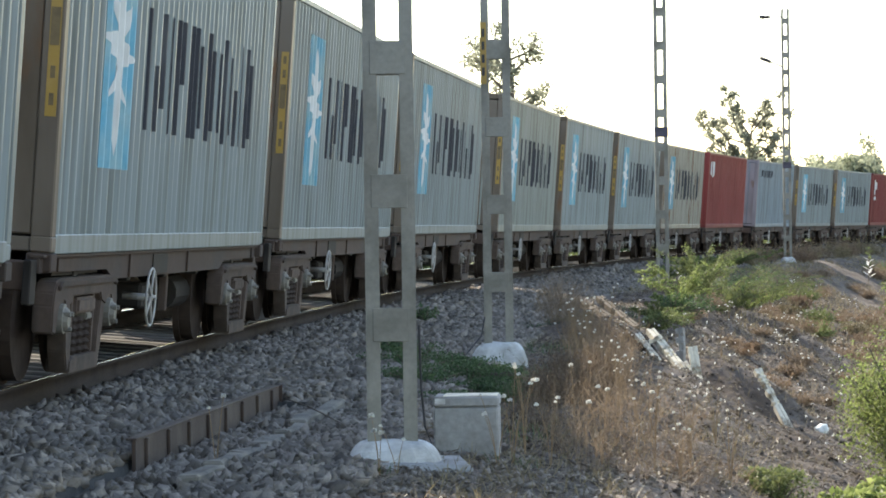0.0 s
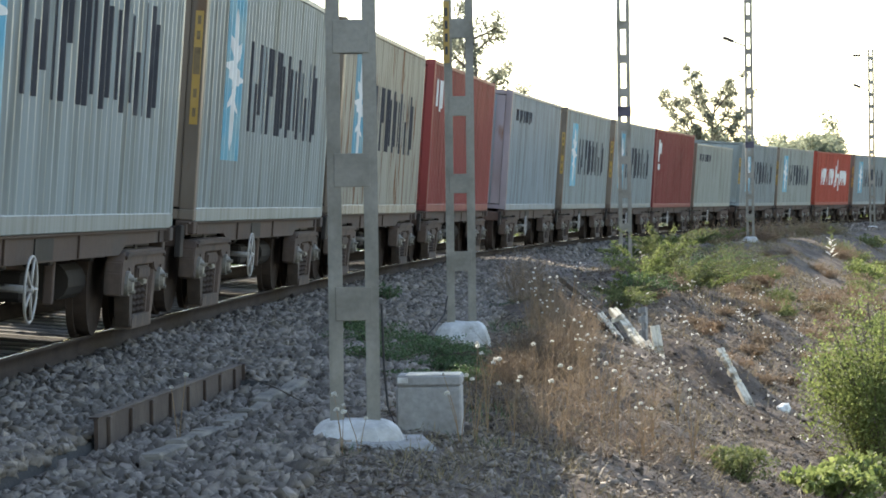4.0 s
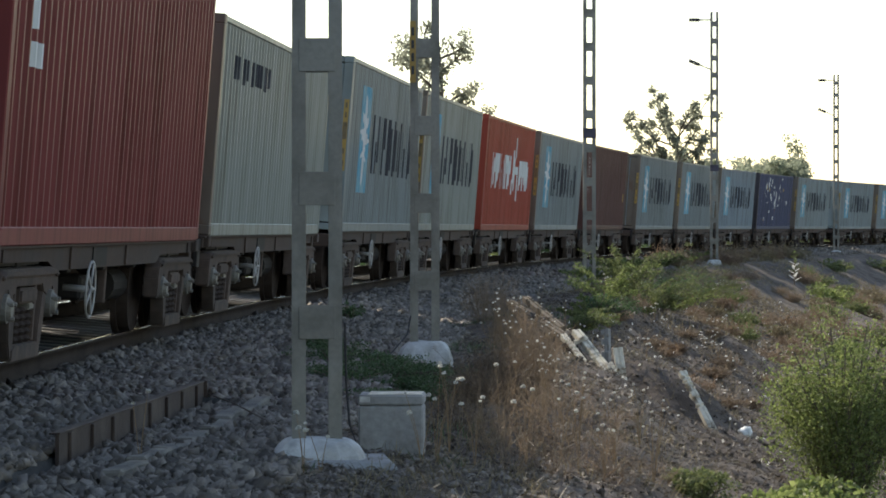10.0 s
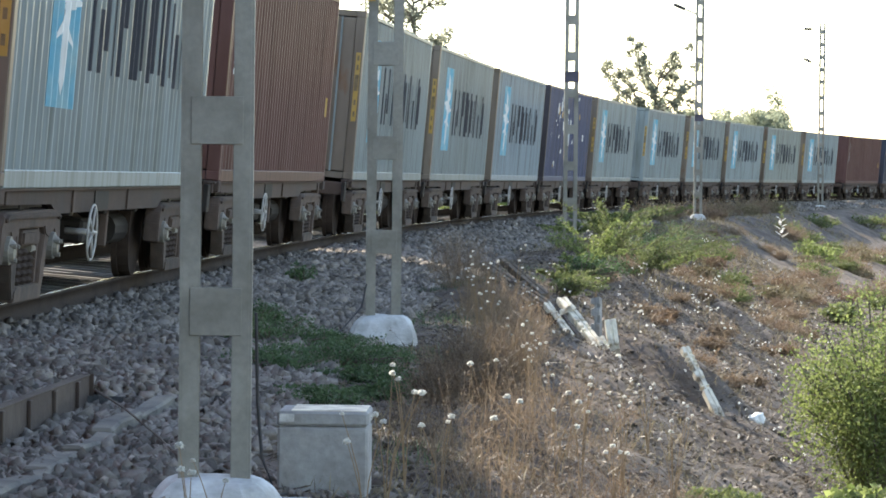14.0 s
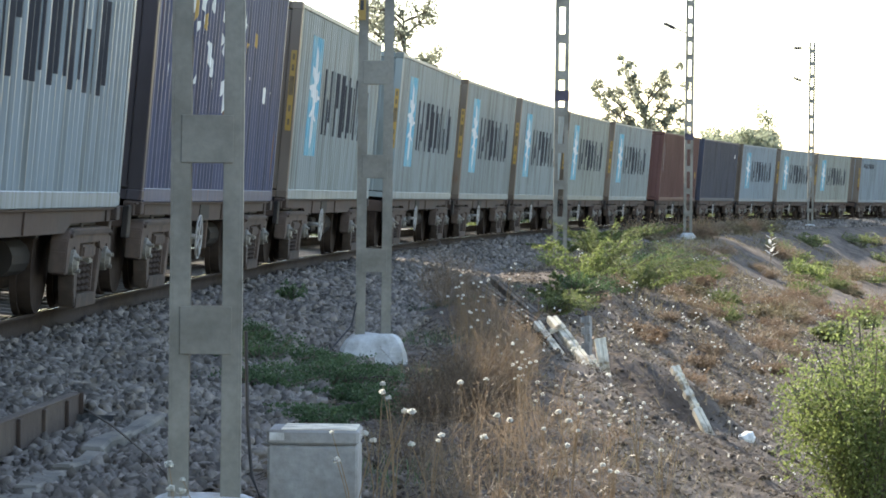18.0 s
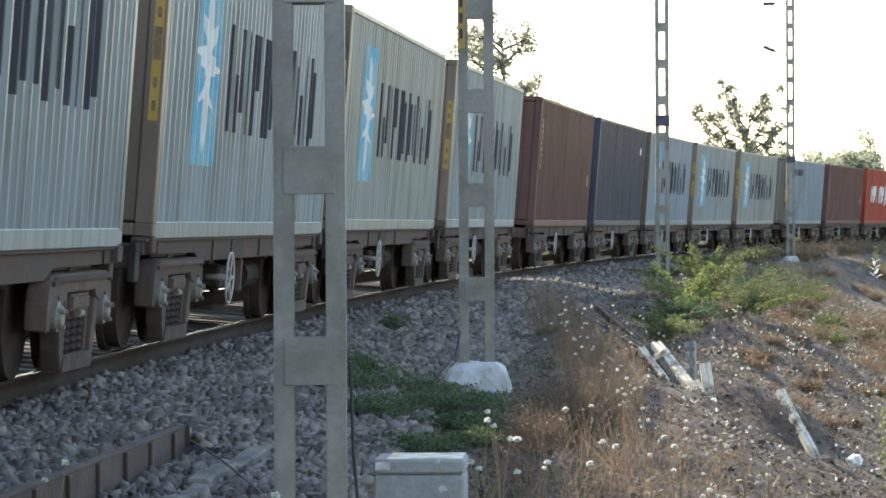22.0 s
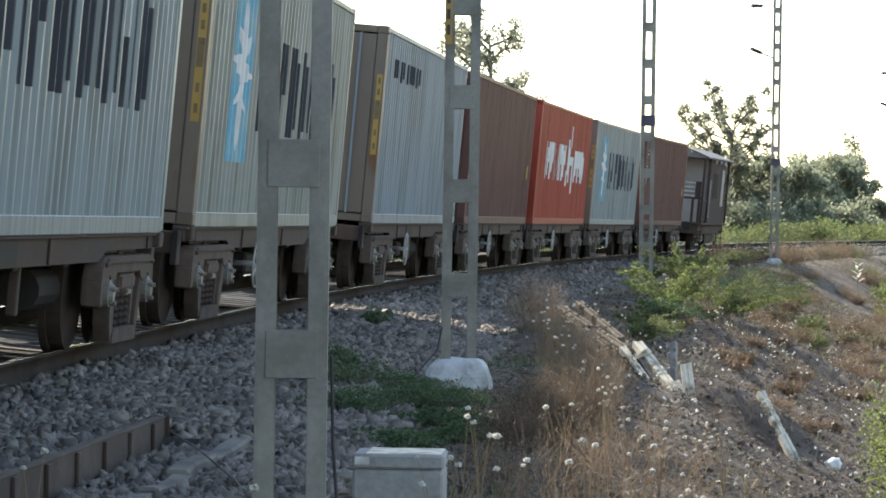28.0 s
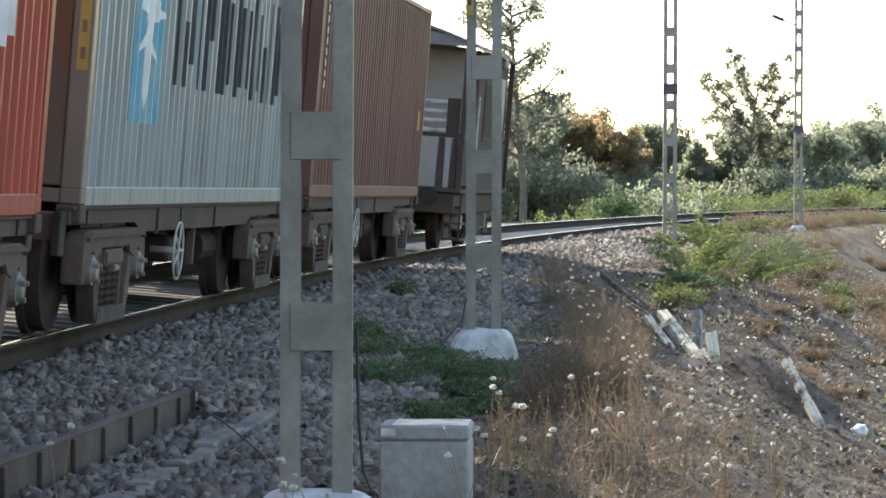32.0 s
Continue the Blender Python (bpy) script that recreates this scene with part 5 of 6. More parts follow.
    return tagged(top, label, "container", "containers on the train")


def yellow_stripe(top, h):
    y = -LENGTH / 2 + 0.004
    strip = part("warning_strip", boxed(WIDTH / 2 - 0.112, WIDTH / 2 - 0.028, y - 0.005, y - 0.0015, h - 1.90, h - 0.72), YELLOW, top, "narrow yellow warning strip on the corner post")
    part("dark_mark", boxed(WIDTH / 2 - 0.104, WIDTH / 2 - 0.036, y - 0.009, y - 0.0055, h - 1.38, h - 1.10), FADED_MARK, strip)
    for z in (1.82, 1.62, 1.02, 0.86):
        part("dark_bar", boxed(WIDTH / 2 - 0.088, WIDTH / 2 - 0.052, y - 0.008, y - 0.0055, h - z, h - z + 0.09), FADED_MARK, strip)


def end_number(top, h):
    """A column of small dark bars on the end towards the camera."""
    for k in range(9):
        part("number_bar", boxed(0.50, 0.60, -LENGTH / 2 + 0.012, -LENGTH / 2 + 0.0175, h - 0.50 - 0.15 * k, h - 0.40 - 0.15 * k), BLACK, top)


def dabs(top, h):
    """Ragged pale splashes of paint over the side, most of them in two clusters high up."""
    r = random.Random(31)
    for k in range(44):
        near = k < 32
        c = r.gauss(3.2 if k % 2 else 7.4, 1.1) if near else r.uniform(0.8, 11.2)
        c = min(max(c, 0.6), 11.6)
        z = min(max(r.gauss(h - 0.95, 0.38), 0.5), h - 0.25) if near else r.uniform(0.35, h - 1.1)
        q = r.uniform(0.06, 0.24) if near else r.uniform(0.05, 0.14)
        tilt, high, wob = r.uniform(-0.9, 0.9), r.uniform(0.35, 1.1), r.uniform(0, 50)
        ragged = lambda u, c=c, q=q, w=wob: math.sqrt(max(q * q - (u - c) ** 2, 0)) * (0.75 + 0.9 * abs(noise.noise((u * 14, w, 0))))
        lo = lambda u, c=c, z=z, t=tilt, g=high, f=ragged: z + (u - c) * t - f(u) * g - 0.004
        hi = lambda u, c=c, z=z, t=tilt, g=high, f=ragged: z + (u - c) * t + f(u) * g + 0.004
        mark([(max(0.2, c - q), min(12, c + q), lo, hi)], "paint_splash", STAR_WHITE if k % 9 else YELLOW, top)


def pale_letters(top, h):
    letter_blocks(top, 1.75, 6.4, 1.08, 1.98, STAR_WHITE, 12, 5)
    mark([(6.55, 6.85, 0.95, 1.35), (6.75, 7.05, 1.25, 2.15), (7.0, 7.45, 1.05, 1.95), (7.3, 7.5, 1.95, 2.50), (7.45, 8.3, 1.50, 1.72), (7.9, 8.15, 0.78, 1.55)], "pale_emblem", STAR_WHITE, top)
    letter_blocks(top, 8.5, 11.0, 1.08, 1.9, STAR_WHITE, 5, 3)


LIGHT_A = paint("pale_grey_blue_paint", (0.215, 0.258, 0.268), 0.15)
LIGHT_B = paint("pale_grey_green_paint", (0.235, 0.26, 0.242), 0.3)
LIGHT_C = paint("rusty_cream_paint", (0.31, 0.30, 0.255), 1.05)
LIGHT_D = paint("dull_light_blue_paint", (0.20, 0.255, 0.295), 0.1)
RED_A = paint("brick_red_paint", (0.205, 0.044, 0.043), 0.25, coat=0.08)
RED_B = paint("orange_red_paint", (0.325, 0.060, 0.040), 0.15, coat=0.08)
BROWN_A = paint("red_brown_paint", (0.112, 0.055, 0.050), 0.3, coat=0.08)
NAVY = paint("dark_blue_paint", (0.052, 0.062, 0.090), 0.2, coat=0.1)
# door end of the blue container, much darker than its sides
DARK_END = paint("dark_end_paint", (0.055, 0.05, 0.06), 0.6, coat=0.1)
MAUVE_END = paint("faded_mauve_end_paint", (0.235, 0.215, 0.235), 0.35)
BLUE = paint("royal_blue_paint", (0.060, 0.074, 0.135), 0.5, coat=0.1)


def lettered(seed):
    return lambda top, h: (star_panel(top, h), letter_blocks(top, 3.85, 10.9, 1.02, 2.06, INK, seed))


HIGH, LOW = 2.896, 2.591
KINDS = {
    "A": container(HIGH, LIGHT_A, "pale grey-blue corrugated container with blue panel and dark lettering blocks", (lettered(1), yellow_stripe), OLD_END),
    "B": container(HIGH, LIGHT_B, "faded grey-green corrugated container with blue panel and dark lettering blocks", (lettered(1), yellow_stripe), OLD_END),
    "D": container(HIGH, LIGHT_D, "light blue corrugated container with blue panel and dark lettering blocks", (lettered(1),), OLD_END),
    "E": container(HIGH, LIGHT_A, "pale grey-blue corrugated container with pale doors and dark lettering blocks", (lettered(1), yellow_stripe, end_number)),
    "C": container(HIGH, LIGHT_C, "rust-streaked cream corrugated container with dark lettering blocks", (lettered(1),), OLD_END),
    "plain": container(HIGH, LIGHT_D, "plain light blue corrugated container with small dark lettering", (lambda t, h: small_bars(t, 1.2, 5.0, h - 0.75, h - 0.42, INK, 9, 3), yellow_stripe), OLD_END),
    "mauve": container(HIGH, LIGHT_D, "plain light blue corrugated container with faded mauve doors", (lambda t, h: small_bars(t, 1.2, 5.0, h - 0.75, h - 0.42, INK, 9, 3), end_number), MAUVE_END),
    "plainlow": container(LOW, LIGHT_B, "plain lower grey-green container with small dark lettering", (lambda t, h: small_bars(t, 1.2, 5.0, h - 0.75, h - 0.42, INK, 9, 3),), OLD_END),
    "red": container(HIGH, RED_A, "plain brick-red corrugated container", (lambda t, h: small_bars(t, 0.7, 2.0, h - 1.0, h - 0.35, STAR_WHITE, 3, 6),)),
    "redmark": container(HIGH, RED_A, "brick-red corrugated container with a small white emblem", (lambda t, h: mark([(0.9, 1.3, h - 1.2, h - 0.4), (1.3, 1.8, h - 0.9, h - 0.5), (1.0, 1.6, h - 1.5, h - 1.3)], "pale_emblem", STAR_WHITE, t),)),
    "orange": container(HIGH, RED_B, "orange-red corrugated container with white lettering blocks", (pale_letters,)),
    "brown": container(HIGH, BROWN_A, "dull red-brown corrugated container with small white marks", (lambda t, h: side_number(t, h, STAR_WHITE), lambda t, h: mark([(11.48, 11.68, 1.0, 1.30)], "yellow_label", YELLOW, t))),
    "navy": container(HIGH, NAVY, "dark blue-grey corrugated container", (lambda t, h: mark([(11.0, 11.25, 2.1, 2.3)], "pale_label", STAR_WHITE, t),)),
    "blue": container(HIGH, BLUE, "weathered royal-blue container splashed with white paint", (dabs,), DARK_END),
}


# ---- flat wagons ----
def rounded(bm, width=0.02):
    """Softens the edges of a casting."""
    bmesh.ops.bevel(bm, geom=list(bm.edges), offset=width, segments=2, affect="EDGES")
    return bm


def bogie(parent, y0):
    """A cast steel freight bogie: side frames with windows, springs under the bolster, two axles."""
    top = empty("bogie")
    top.parent = parent
    top.location = (0, y0, 0)
    for side in (-1, 1):
        x0, x1 = sorted((side * 1.05, side * 1.21))
        upper = [(-1.36, 0.40), (-1.36, 0.60), (-1.33, 0.70), (-1.26, 0.775), (-1.15, 0.80), (1.15, 0.80), (1.26, 0.775), (1.33, 0.70), (1.36, 0.60), (1.36, 0.40),
                 (1.22, 0.38), (1.16, 0.56), (1.08, 0.63), (0.92, 0.63), (0.84, 0.56), (0.66, 0.60), (0.60, 0.66), (-0.60, 0.66), (-0.66, 0.60), (-0.84, 0.56), (-0.92, 0.63), (-1.08, 0.63), (-1.16, 0.56), (-1.22, 0.38)]
        frame_ = part("side_frame", rounded(plate(upper, x0, x1), 0.012), BOGIE, top, "dusty cast steel side frame")
        if side > 0:
            part("frame_rim", rounded(plate([(-1.24, 0.752), (-1.14, 0.785), (1.14, 0.785), (1.24, 0.752), (1.22, 0.716), (1.12, 0.742), (-1.12, 0.742), (-1.22, 0.716)], *sorted((side * 1.19, side * 1.235))), 0.008), BOGIE, frame_)
        for q in (-1, 1):
            part("frame_leg", rounded(plate([(q * 0.84, 0.58), (q * 0.66, 0.61), (q * 0.56, 0.34), (q * 0.52, 0.10), (q * 0.64, 0.09), (q * 0.74, 0.24)], x0 + 0.008, x1 - 0.008), 0.010), BOGIE, top)
            if side > 0:
                part("guide_column", rounded(plate([(q * 0.42, 0.665), (q * 0.50, 0.665), (q * 0.48, 0.20), (q * 0.42, 0.20)], x0 + 0.02, x1 - 0.03), 0.006), BOGIE, top)
            bm = rod(bmesh.new(), (side * 1.06, q * 1.0, 0.5), (side * 1.23, q * 1.0, 0.5), 0.125, 0.115, sides=16)
            rod(bm, (side * 1.23, q * 1.0, 0.5), (side * 1.265, q * 1.0, 0.5), 0.095, 0.07, sides=14)
            for a in (0.5, 2.6, 4.7):
                rod(bm, (side * 1.23, q + 0.075 * math.cos(a), 0.5 + 0.075 * math.sin(a)), (side * 1.285, q + 0.075 * math.cos(a), 0.5 + 0.075 * math.sin(a)), 0.020, sides=6)
            part("bearing_cap", bm, CAP, top, "pale dusty axle bearing cap")
            if side > 0:
                part("bearing_adapter", rounded(boxed(*sorted((side * 1.04, side * 1.20)), q - 0.15, q + 0.15, 0.60, 0.66), 0.012), BOGIE, top)
            bm = rod(bmesh.new(), (side * 0.80, q * 1.0, 0.5), (side * 0.92, q * 1.0, 0.5), 0.49, sides=26)
            rod(bm, (side * 0.74, q * 1.0, 0.5), (side * 0.80, q * 1.0, 0.5), 0.525, sides=26)
            part("wheel", bm, WHEEL, top, "rusty steel wheel")
        part("spring_plank", rounded(plate([(-0.62, 0.07), (0.62, 0.07), (0.60, 0.17), (0.50, 0.195), (-0.50, 0.195), (-0.60, 0.17)], x0 - 0.02, x1 + 0.005), 0.01), BOGIE, top)
        # dark sheet added behind the springs for the shade inside the frame
        part("shade_plate", boxed(*sorted((side * 0.97, side * 1.03)), -0.42, 0.42, 0.20, 0.64), DARK, top)
        # springs in the wheel brown, so that they recede as if shaded
        for q in (-0.27, 0.0, 0.27):
            bm = turned([(0.112 if k % 2 else 0.090, 0.198 + 0.029 * k) for k in range(11)], side * 1.085, q)
            part("coil_spring", bm, WHEEL, top)
        if side < 0:
            continue
        part("bolster_end", rounded(boxed(*sorted((side * 1.04, side * 1.215)), -0.36, 0.36, 0.52, 0.645), 0.02), BOGIE, top)
        part("friction_wedge", rounded(boxed(*sorted((side * 1.06, side * 1.19)), 0.14, 0.36, 0.46, 0.515), 0.01), CAP, top)
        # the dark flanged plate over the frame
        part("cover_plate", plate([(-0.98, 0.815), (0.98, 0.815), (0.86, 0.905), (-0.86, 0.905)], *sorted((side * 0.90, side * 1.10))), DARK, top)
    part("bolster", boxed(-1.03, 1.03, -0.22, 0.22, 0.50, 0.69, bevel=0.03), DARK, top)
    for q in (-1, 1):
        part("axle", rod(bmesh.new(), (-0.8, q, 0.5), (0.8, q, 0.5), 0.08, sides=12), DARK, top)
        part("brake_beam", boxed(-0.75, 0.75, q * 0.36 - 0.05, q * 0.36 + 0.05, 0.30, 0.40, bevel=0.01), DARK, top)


def flat_wagon():
    """A low skeletal container wagon on two bogies; its rail level is z = 0."""
    top = empty("container_wagon")
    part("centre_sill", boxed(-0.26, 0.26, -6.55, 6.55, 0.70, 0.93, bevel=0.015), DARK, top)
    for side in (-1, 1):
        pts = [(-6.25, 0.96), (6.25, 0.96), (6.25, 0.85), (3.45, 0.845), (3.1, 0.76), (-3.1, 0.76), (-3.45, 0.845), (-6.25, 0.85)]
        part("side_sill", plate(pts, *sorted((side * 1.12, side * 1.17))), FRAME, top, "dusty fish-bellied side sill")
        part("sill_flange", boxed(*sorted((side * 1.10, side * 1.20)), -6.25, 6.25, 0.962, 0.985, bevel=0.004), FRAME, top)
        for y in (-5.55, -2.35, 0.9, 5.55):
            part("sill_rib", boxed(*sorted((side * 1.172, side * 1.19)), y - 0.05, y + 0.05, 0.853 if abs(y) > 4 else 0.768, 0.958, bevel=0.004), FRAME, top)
        # dark plate on the sill's face, drawn for the shade of a recess
        part("sill_shade_plate", boxed(*sorted((side * 1.172, side * 1.182)), -1.15, -0.35, 0.775, 0.95), DARK, top)
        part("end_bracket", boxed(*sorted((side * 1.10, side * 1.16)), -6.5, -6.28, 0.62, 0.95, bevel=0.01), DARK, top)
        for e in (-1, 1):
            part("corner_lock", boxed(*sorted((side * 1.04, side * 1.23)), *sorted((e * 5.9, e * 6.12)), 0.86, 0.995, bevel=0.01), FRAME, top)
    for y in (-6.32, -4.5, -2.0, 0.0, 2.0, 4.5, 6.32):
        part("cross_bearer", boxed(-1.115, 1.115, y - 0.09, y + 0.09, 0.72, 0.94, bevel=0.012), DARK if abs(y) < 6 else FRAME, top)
    for e in (-1, 1):
        bm = boxed(-0.11, 0.11, *sorted((e * 6.5, e * 7.10)), 0.68, 0.86, bevel=0.03)
        box(bm, -0.16, 0.16, *sorted((e * 6.92, e * 7.14)), 0.62, 0.92, bevel=0.04)
        part("coupler", bm, BOGIE, top)
    # the hand brake wheel at the side
    bm = bmesh.new()
    n, ring = 28, 8
    rows_ = [[bm.verts.new((1.25 + 0.011 * math.cos(b), (0.25 + 0.012 * math.sin(b)) * math.cos(a), 0.58 + (0.25 + 0.012 * math.sin(b)) * math.sin(a))) for b in [6.2832 * j / ring for j in range(ring)]] for a in [6.2832 * i / n for i in range(n)]]
    for i in range(n):
        for j in range(ring):
            bm.faces.new((rows_[i][j], rows_[(i + 1) % n][j], rows_[(i + 1) % n][(j + 1) % ring], rows_[i][(j + 1) % ring]))
    for k in range(5):
        a = 6.2832 * k / 5
        rod(bm, (1.25, 0, 0.58), (1.25, 0.245 * math.cos(a), 0.58 + 0.245 * math.sin(a)), 0.012, sides=6)
    rod(bm, (1.0, 0, 0.58), (1.27, 0, 0.58), 0.03)
    wheel = part("hand_brake_wheel", bm, PALE, top, "pale spoked hand brake wheel", smooth=True)
    wheel.location = (0, -1.6, 0)
    part("brake_cylinder", rod(bmesh.new(), (0.55, 0.6, 0.52), (0.55, 1.4, 0.52), 0.16, sides=14), BOGIE, top)
    part("air_reservoir", rod(bmesh.new(), (0.75, 2.0, 0.52), (0.75, 2.9, 0.52), 0.17, sides=14), DARK, top)
    part("brake_rigging", boxed(0.2, 0.95, -0.3, 0.3, 0.42, 0.66, bevel=0.03), DARK, top)
    part("lever_guide", boxed(1.02, 1.10, 0.2, 0.28, 0.40, 0.75, bevel=0.01), BOGIE, top)
    # box added to keep sun and bright ground from showing under the wagon
    part("light_block", boxed(-0.80, -0.35, -2.6, 0.4, 0.44, 0.68, bevel=0.04), DARK, top)
    bogie(top, -4.45)
    bogie(top, 4.45)
    return tagged(top, "low dusty brown container wagon on two grimy bogies", "railway wagon", "wagons of the train")


def brake_van():
    """The guard's short brake van at the end of the train: an open verandah, a cabin, an arched roof, two axles."""
    grey = material("grey_van_paint", (0.235, 0.215, 0.208), 0.6, spread=0.15, grain=8, stain=0.8, second=(0.20, 0.18, 0.175))
    brown = material("brown_van_paint", (0.052, 0.036, 0.031), 0.8, spread=0.25, grain=8, stain=0.9, second=(0.075, 0.054, 0.046), gloss=0.2)
    roofm = material("van_roof_paint", (0.16, 0.15, 0.15), 0.7, spread=0.15, grain=8, stain=0.8)
    top = empty("brake_van")
    a, b, deck, eave = -3.9, 3.9, 1.10, 3.50
    part("underframe", boxed(-1.35, 1.35, a, b, 0.66, 1.02, bevel=0.02), brown, top)
    part("platform", boxed(-1.46, 1.46, a - 0.05, b + 0.05, 1.022, deck, bevel=0.01), FRAME, top)
    cab = part("cabin", boxed(-1.42, 1.42, -2.2, 2.5, deck + 0.002, eave, bevel=0.02), grey, top, "grey-painted steel cabin")
    part("cabin_door", boxed(-0.32, 0.36, -2.235, -2.205, deck + 0.02, 3.05, bevel=0.006), brown, cab)
    for side in (-1, 1):
        part("side_wall", boxed(*sorted((side * 1.422, side * 1.45)), -2.15, 2.5, deck + 0.003, eave - 0.01, bevel=0.006), brown, cab, "dark brown side wall")
        win = part("window", boxed(*sorted((side * 1.451, side * 1.465)), -1.2, 0.2, 1.95, 3.05, bevel=0.006), brown, cab)
        part("pane", boxed(*sorted((side * 1.466, side * 1.469)), -1.12, 0.12, 2.03, 2.97), GLASS, win)
        part("sliding_door", boxed(*sorted((side * 1.451, side * 1.475)), 1.35, 2.15, 1.75, 3.15, bevel=0.006), grey, cab, "pale grey sliding door")
        part("wall_panel", boxed(*sorted((side * 1.451, side * 1.462)), -1.9, -0.2, 1.25, 1.85, bevel=0.004), brown, cab)
        for y in (a + 0.05, -2.28, 2.60, b - 0.05):
            part("verandah_post", boxed(*sorted((side * 1.36, side * 1.45)), y - 0.05, y + 0.05, deck + 0.002, eave), brown, top)
        part("hand_rail", rod(bmesh.new(), (side * 1.49, -2.35, 1.3), (side * 1.49, -2.35, 2.7), 0.02), PALE, top, "pale upright hand rail")
        for y0, y1 in ((a + 0.1, -2.33), (2.65, b - 0.1)):
            part("side_gate", boxed(*sorted((side * 1.37, side * 1.39)), y0, y1, deck + 0.05, 1.95, bevel=0.004), brown, top)
        for k, y in enumerate((-1.6, -0.2, 1.2)):
            part("eave_bracket", boxed(*sorted((side * 1.452, side * 1.56)), y, y + 0.45, eave - 0.16, eave - 0.01, bevel=0.03), grey, top)
        for y0 in (-3.7, 2.8):
            for k in range(3):
                part("step", boxed(*sorted((side * 1.20, side * 1.48)), y0, y0 + 0.7, 0.22 + 0.27 * k, 0.255 + 0.27 * k), FRAME, top)
            part("step_back", boxed(*sorted((side * 1.17, side * 1.195)), y0 - 0.04, y0 + 0.74, 0.20, 0.64), brown, top)
            part("step_hanger", boxed(*sorted((side * 1.44, side * 1.47)), y0 - 0.04, y0 - 0.005, 0.20, 1.02), brown, top)
        for q in (-1, 1):
            bm = rod(bmesh.new(), (side * 0.80, q * 2.0, 0.5), (side * 0.92, q * 2.0, 0.5), 0.49, sides=26)
            rod(bm, (side * 0.74, q * 2.0, 0.5), (side * 0.80, q * 2.0, 0.5), 0.525, sides=26)
            part("wheel", bm, WHEEL, top, "rusty steel wheel")
            part("axle_guard", rounded(plate([(q * 2.0 - 0.34, 0.81), (q * 2.0 + 0.34, 0.81), (q * 2.0 + 0.17, 0.34), (q * 2.0 - 0.17, 0.34)], *sorted((side * 1.04, side * 1.12))), 0.01), BOGIE, top)
            part("axle_box", rounded(boxed(*sorted((side * 1.121, side * 1.30)), q * 2.0 - 0.14, q * 2.0 + 0.14, 0.38, 0.64), 0.02), CAP, top)
            part("leaf_spring", plate([(q * 2.0 - 0.75, 0.79), (q * 2.0, 0.66), (q * 2.0 + 0.75, 0.79), (q * 2.0 + 0.70, 0.80), (q * 2.0, 0.76), (q * 2.0 - 0.70, 0.80)], *sorted((side * 1.125, side * 1.22))), DARK, top)
    for q in (-1, 1):
        part("axle", rod(bmesh.new(), (-0.8, q * 2.0, 0.5), (0.8, q * 2.0, 0.5), 0.08, sides=12), DARK, top)
    # dark skirts added so that no light shows between the van's wheels
    for side in (-1, 1):
        part("dark_skirt", rounded(boxed(*sorted((side * 1.10, side * 1.30)), -1.25, 1.25, 0.30, 0.655), 0.02), DARK, top)
    part("brake_gear", boxed(-1.0, 1.0, -1.2, 1.2, 0.30, 0.655, bevel=0.04), DARK, top)
    for e in (-1, 1):
        y = e * 3.86
        for x0, x1, mat in ((-1.34, 1.00, grey), (1.13, 1.23, grey), (1.26, 1.34, brown)):
            part("end_panel", boxed(x0, x1, *sorted((y, y - e * 0.03)), deck + 0.002, 1.95, bevel=0.006), mat, top, "pale grey low end panel" if mat is grey else "dark brown low end panel")
        part("end_panel", boxed(1.12, 1.34, *sorted((y, y - e * 0.03)), 2.022, 2.62, bevel=0.006), brown, top, "dark brown upper end panel")
        for z in (2.06, 2.22, 2.38, 2.54):
            part("rail_bar", rod(bmesh.new(), (-1.36, y, z), (1.11, y, z), 0.040), PALE, top, "pale horizontal railing bar")
        part("centre_post", boxed(1.02, 1.11, *sorted((y, y - e * 0.05)), deck + 0.002, 1.95), brown, top)
        part("end_beam", boxed(-1.4, 1.4, *sorted((y, y - e * 0.06)), 1.953, 2.02), brown, top)
        part("roof_end", plate([(-1.5, 0), (1.5, 0), (1.1, 0.17), (0.0, 0.33), (-1.1, 0.17)], 0, 0.04), roofm, top).matrix_local = pose(0, 3.84 if e > 0 else -3.97, eave, 0, 0, 90 if e > 0 else -90)
        part("coupler", boxed(-0.12, 0.12, *sorted((e * 3.9, e * 4.75)), 0.80, 1.0, bevel=0.03), BOGIE, top)
        for side in (-1, 1):
            part("buffer", rod(bmesh.new(), (side * 0.98, e * 3.9, 0.95), (side * 0.98, e * 4.5, 0.95), 0.10, 0.16, sides=14), DARK, top)
    n, v, f = 14, [], []
    for y in (a - 0.15, b - 0.02):
        for thick in (0.0, 0.05):
            for k in range(n + 1):
                x = -1.56 + 3.12 * k / n
                v.append((x, y, eave + 0.002 + 0.36 * math.cos(x / 1.56 * math.pi / 2) + thick))
    k = n + 1
    for i in range(n):
        f += [(i + k, i + k + 1, i + 3 * k + 1, i + 3 * k), (i, i + 2 * k, i + 2 * k + 1, i + 1), (i, i + 1, i + k + 1, i + k), (i + 2 * k, i + 3 * k, i + 3 * k + 1, i + 2 * k + 1)]
    f += [(0, k, 3 * k, 2 * k), (n, 2 * k + n, 3 * k + n, k + n)]
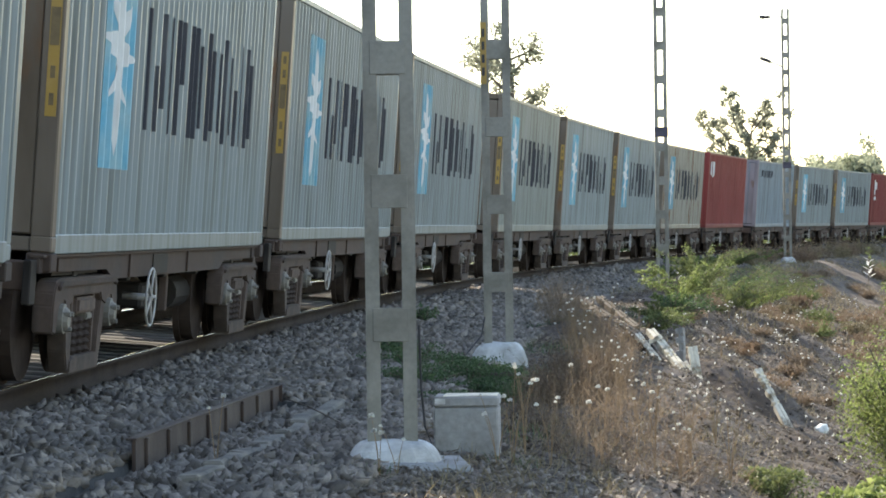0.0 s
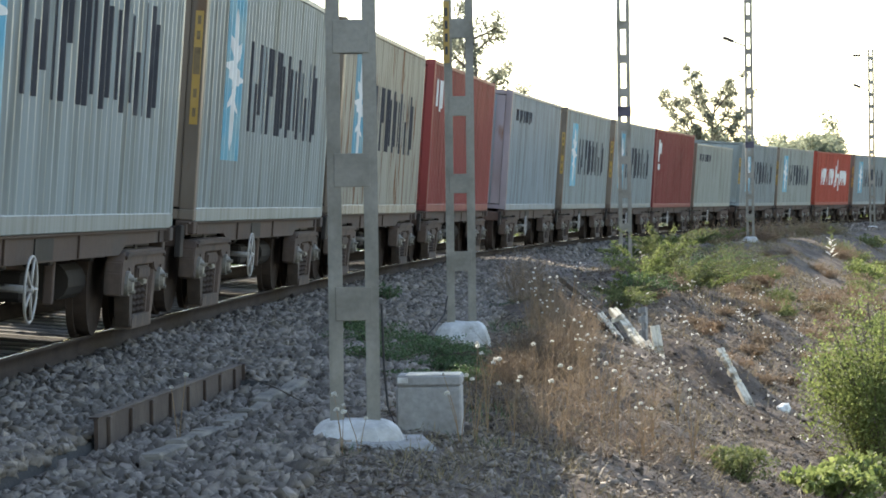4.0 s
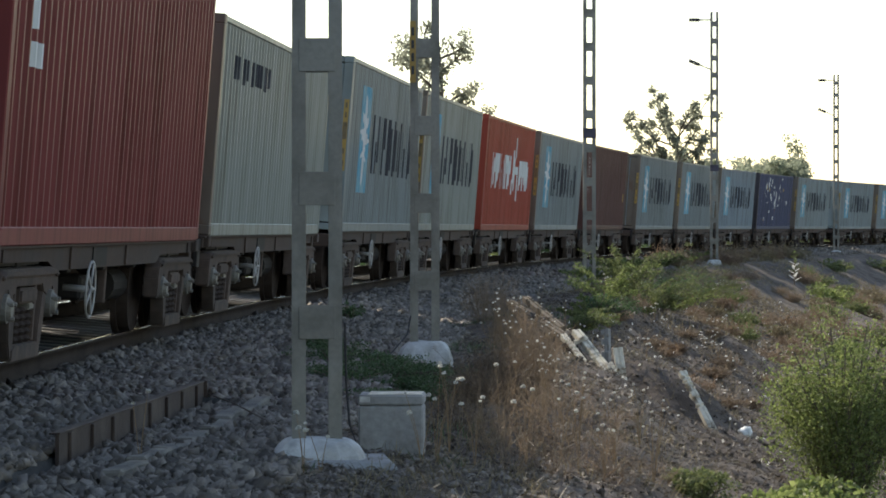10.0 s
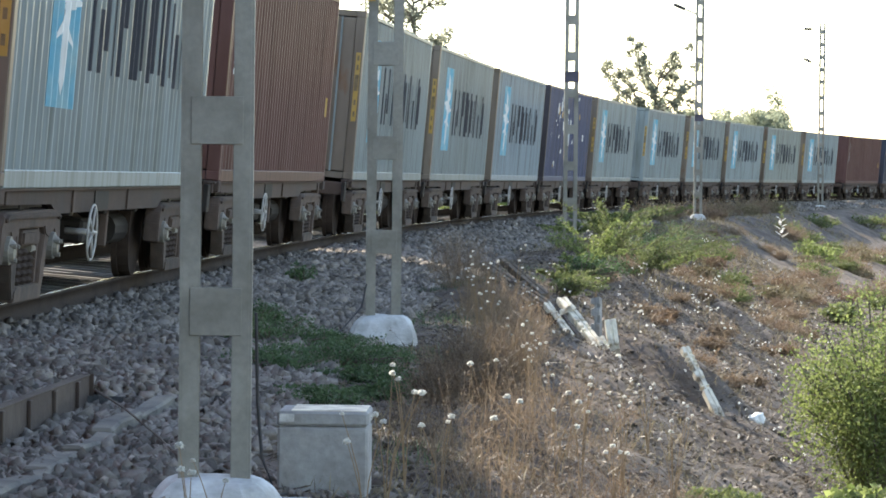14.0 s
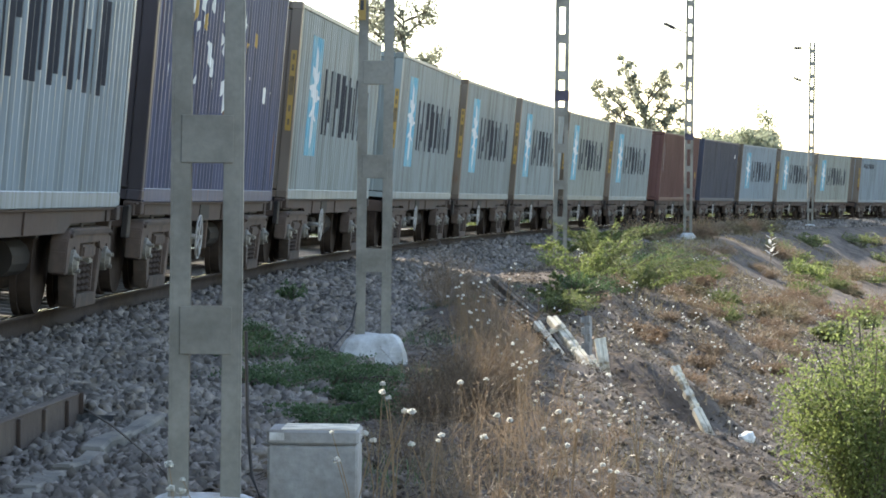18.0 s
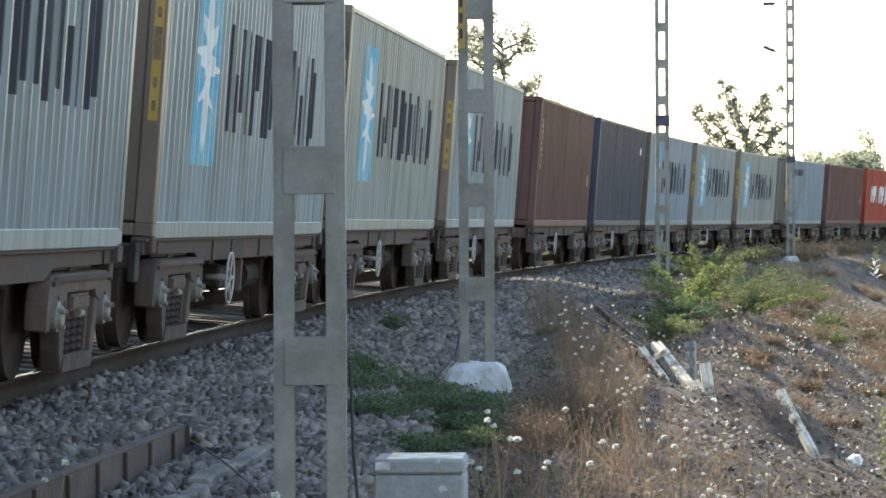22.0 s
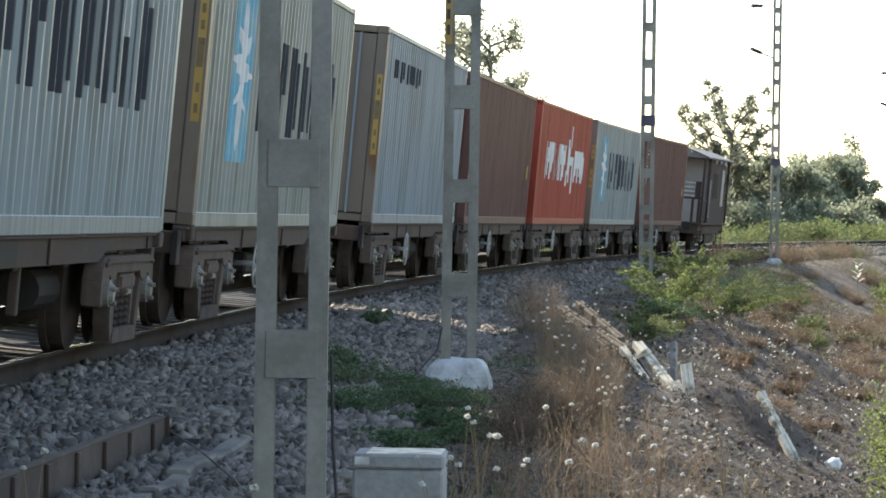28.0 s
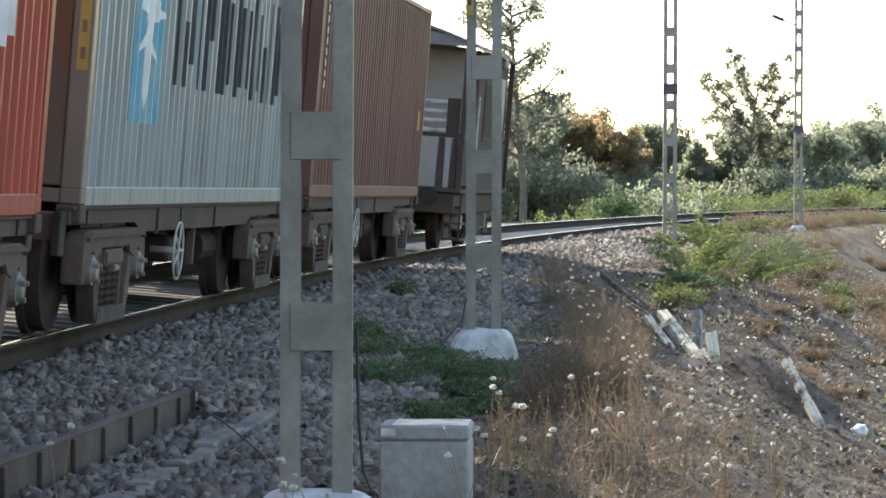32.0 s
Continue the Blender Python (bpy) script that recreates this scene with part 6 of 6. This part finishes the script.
    tagged(solid("roof", v, f, roofm, top), "dull grey arched roof")
    return tagged(top, "brown and grey guard's brake van ending the train", "brake van")


# ---- the train: from its end forwards ----
# the order of the load, counted from the van
LOAD = ["brown", "A", "orange", "brown", "plain", "B", "A", "D", "navy", "brown", "A", "B", "A", "A", "E", "A", "blue", "D", "A", "A",
        "brown", "A", "orange", "B", "E", "plainlow", "redmark", "A", "A", "mauve", "red", "C", "A", "A", "B", "A", "A", "A", "A"]
SPEED, GAIN, START = 15.43, 0.02374, 549.449
# wagons come in units of five: the gaps inside a unit, and from one unit to the next
UNIT = (0.0, 13.975, 27.698, 41.420, 55.395)
PITCH = 71.686
SLACK = 3.3


def place_of(k):
    """Metres along the line of the k-th wagon's middle when the clip starts."""
    slack = float(np.interp(k, [23, 27], [0.0, SLACK]))      # the couplings of the leading wagons hang looser
    return START - PITCH * (k // 5) - UNIT[k % 5] + slack


TRAIN = []


def assemble():
    wagon = flat_wagon()
    used = set()
    for k, kind in enumerate(LOAD):
        at = place_of(k)
        car = wagon if not k else copy_thing(wagon, Matrix())
        load = KINDS[kind] if kind not in used else copy_thing(KINDS[kind], Matrix())
        used.add(kind)
        TRAIN.append((car, at, 0.0))
        TRAIN.append((load, at, 1.0))
    TRAIN.append((brake_van(), START + 14.05, 0.0))


assemble()


def gone(t):
    """Metres that the train has come forward after t seconds."""
    return SPEED * t + 0.5 * GAIN * t * t


def motions():
    """The train comes on at about 56 km/h and swings round the curve."""
    for thing, at, up in TRAIN:
        rows = []
        for t in (0, 2, 4, 6, 8, 10, 12, 14, 16, 18, 20, 22, 24, 26, 28, 30, 32):
            s = at - gone(t)
            a, b = track(s - 4.45).translation, track(s + 4.45).translation
            m = track(s, 0, up)
            turn = math.atan2(b.x - a.x, b.y - a.y)
            m = Matrix.Translation(m.translation + ((a + b) / 2 - track(s).translation)) @ Matrix.Rotation(-turn, 4, "Z") @ Matrix.Rotation(radians(CANT), 4, "Y")
            rows.append((t, m))
        walk(thing, rows)


motions()
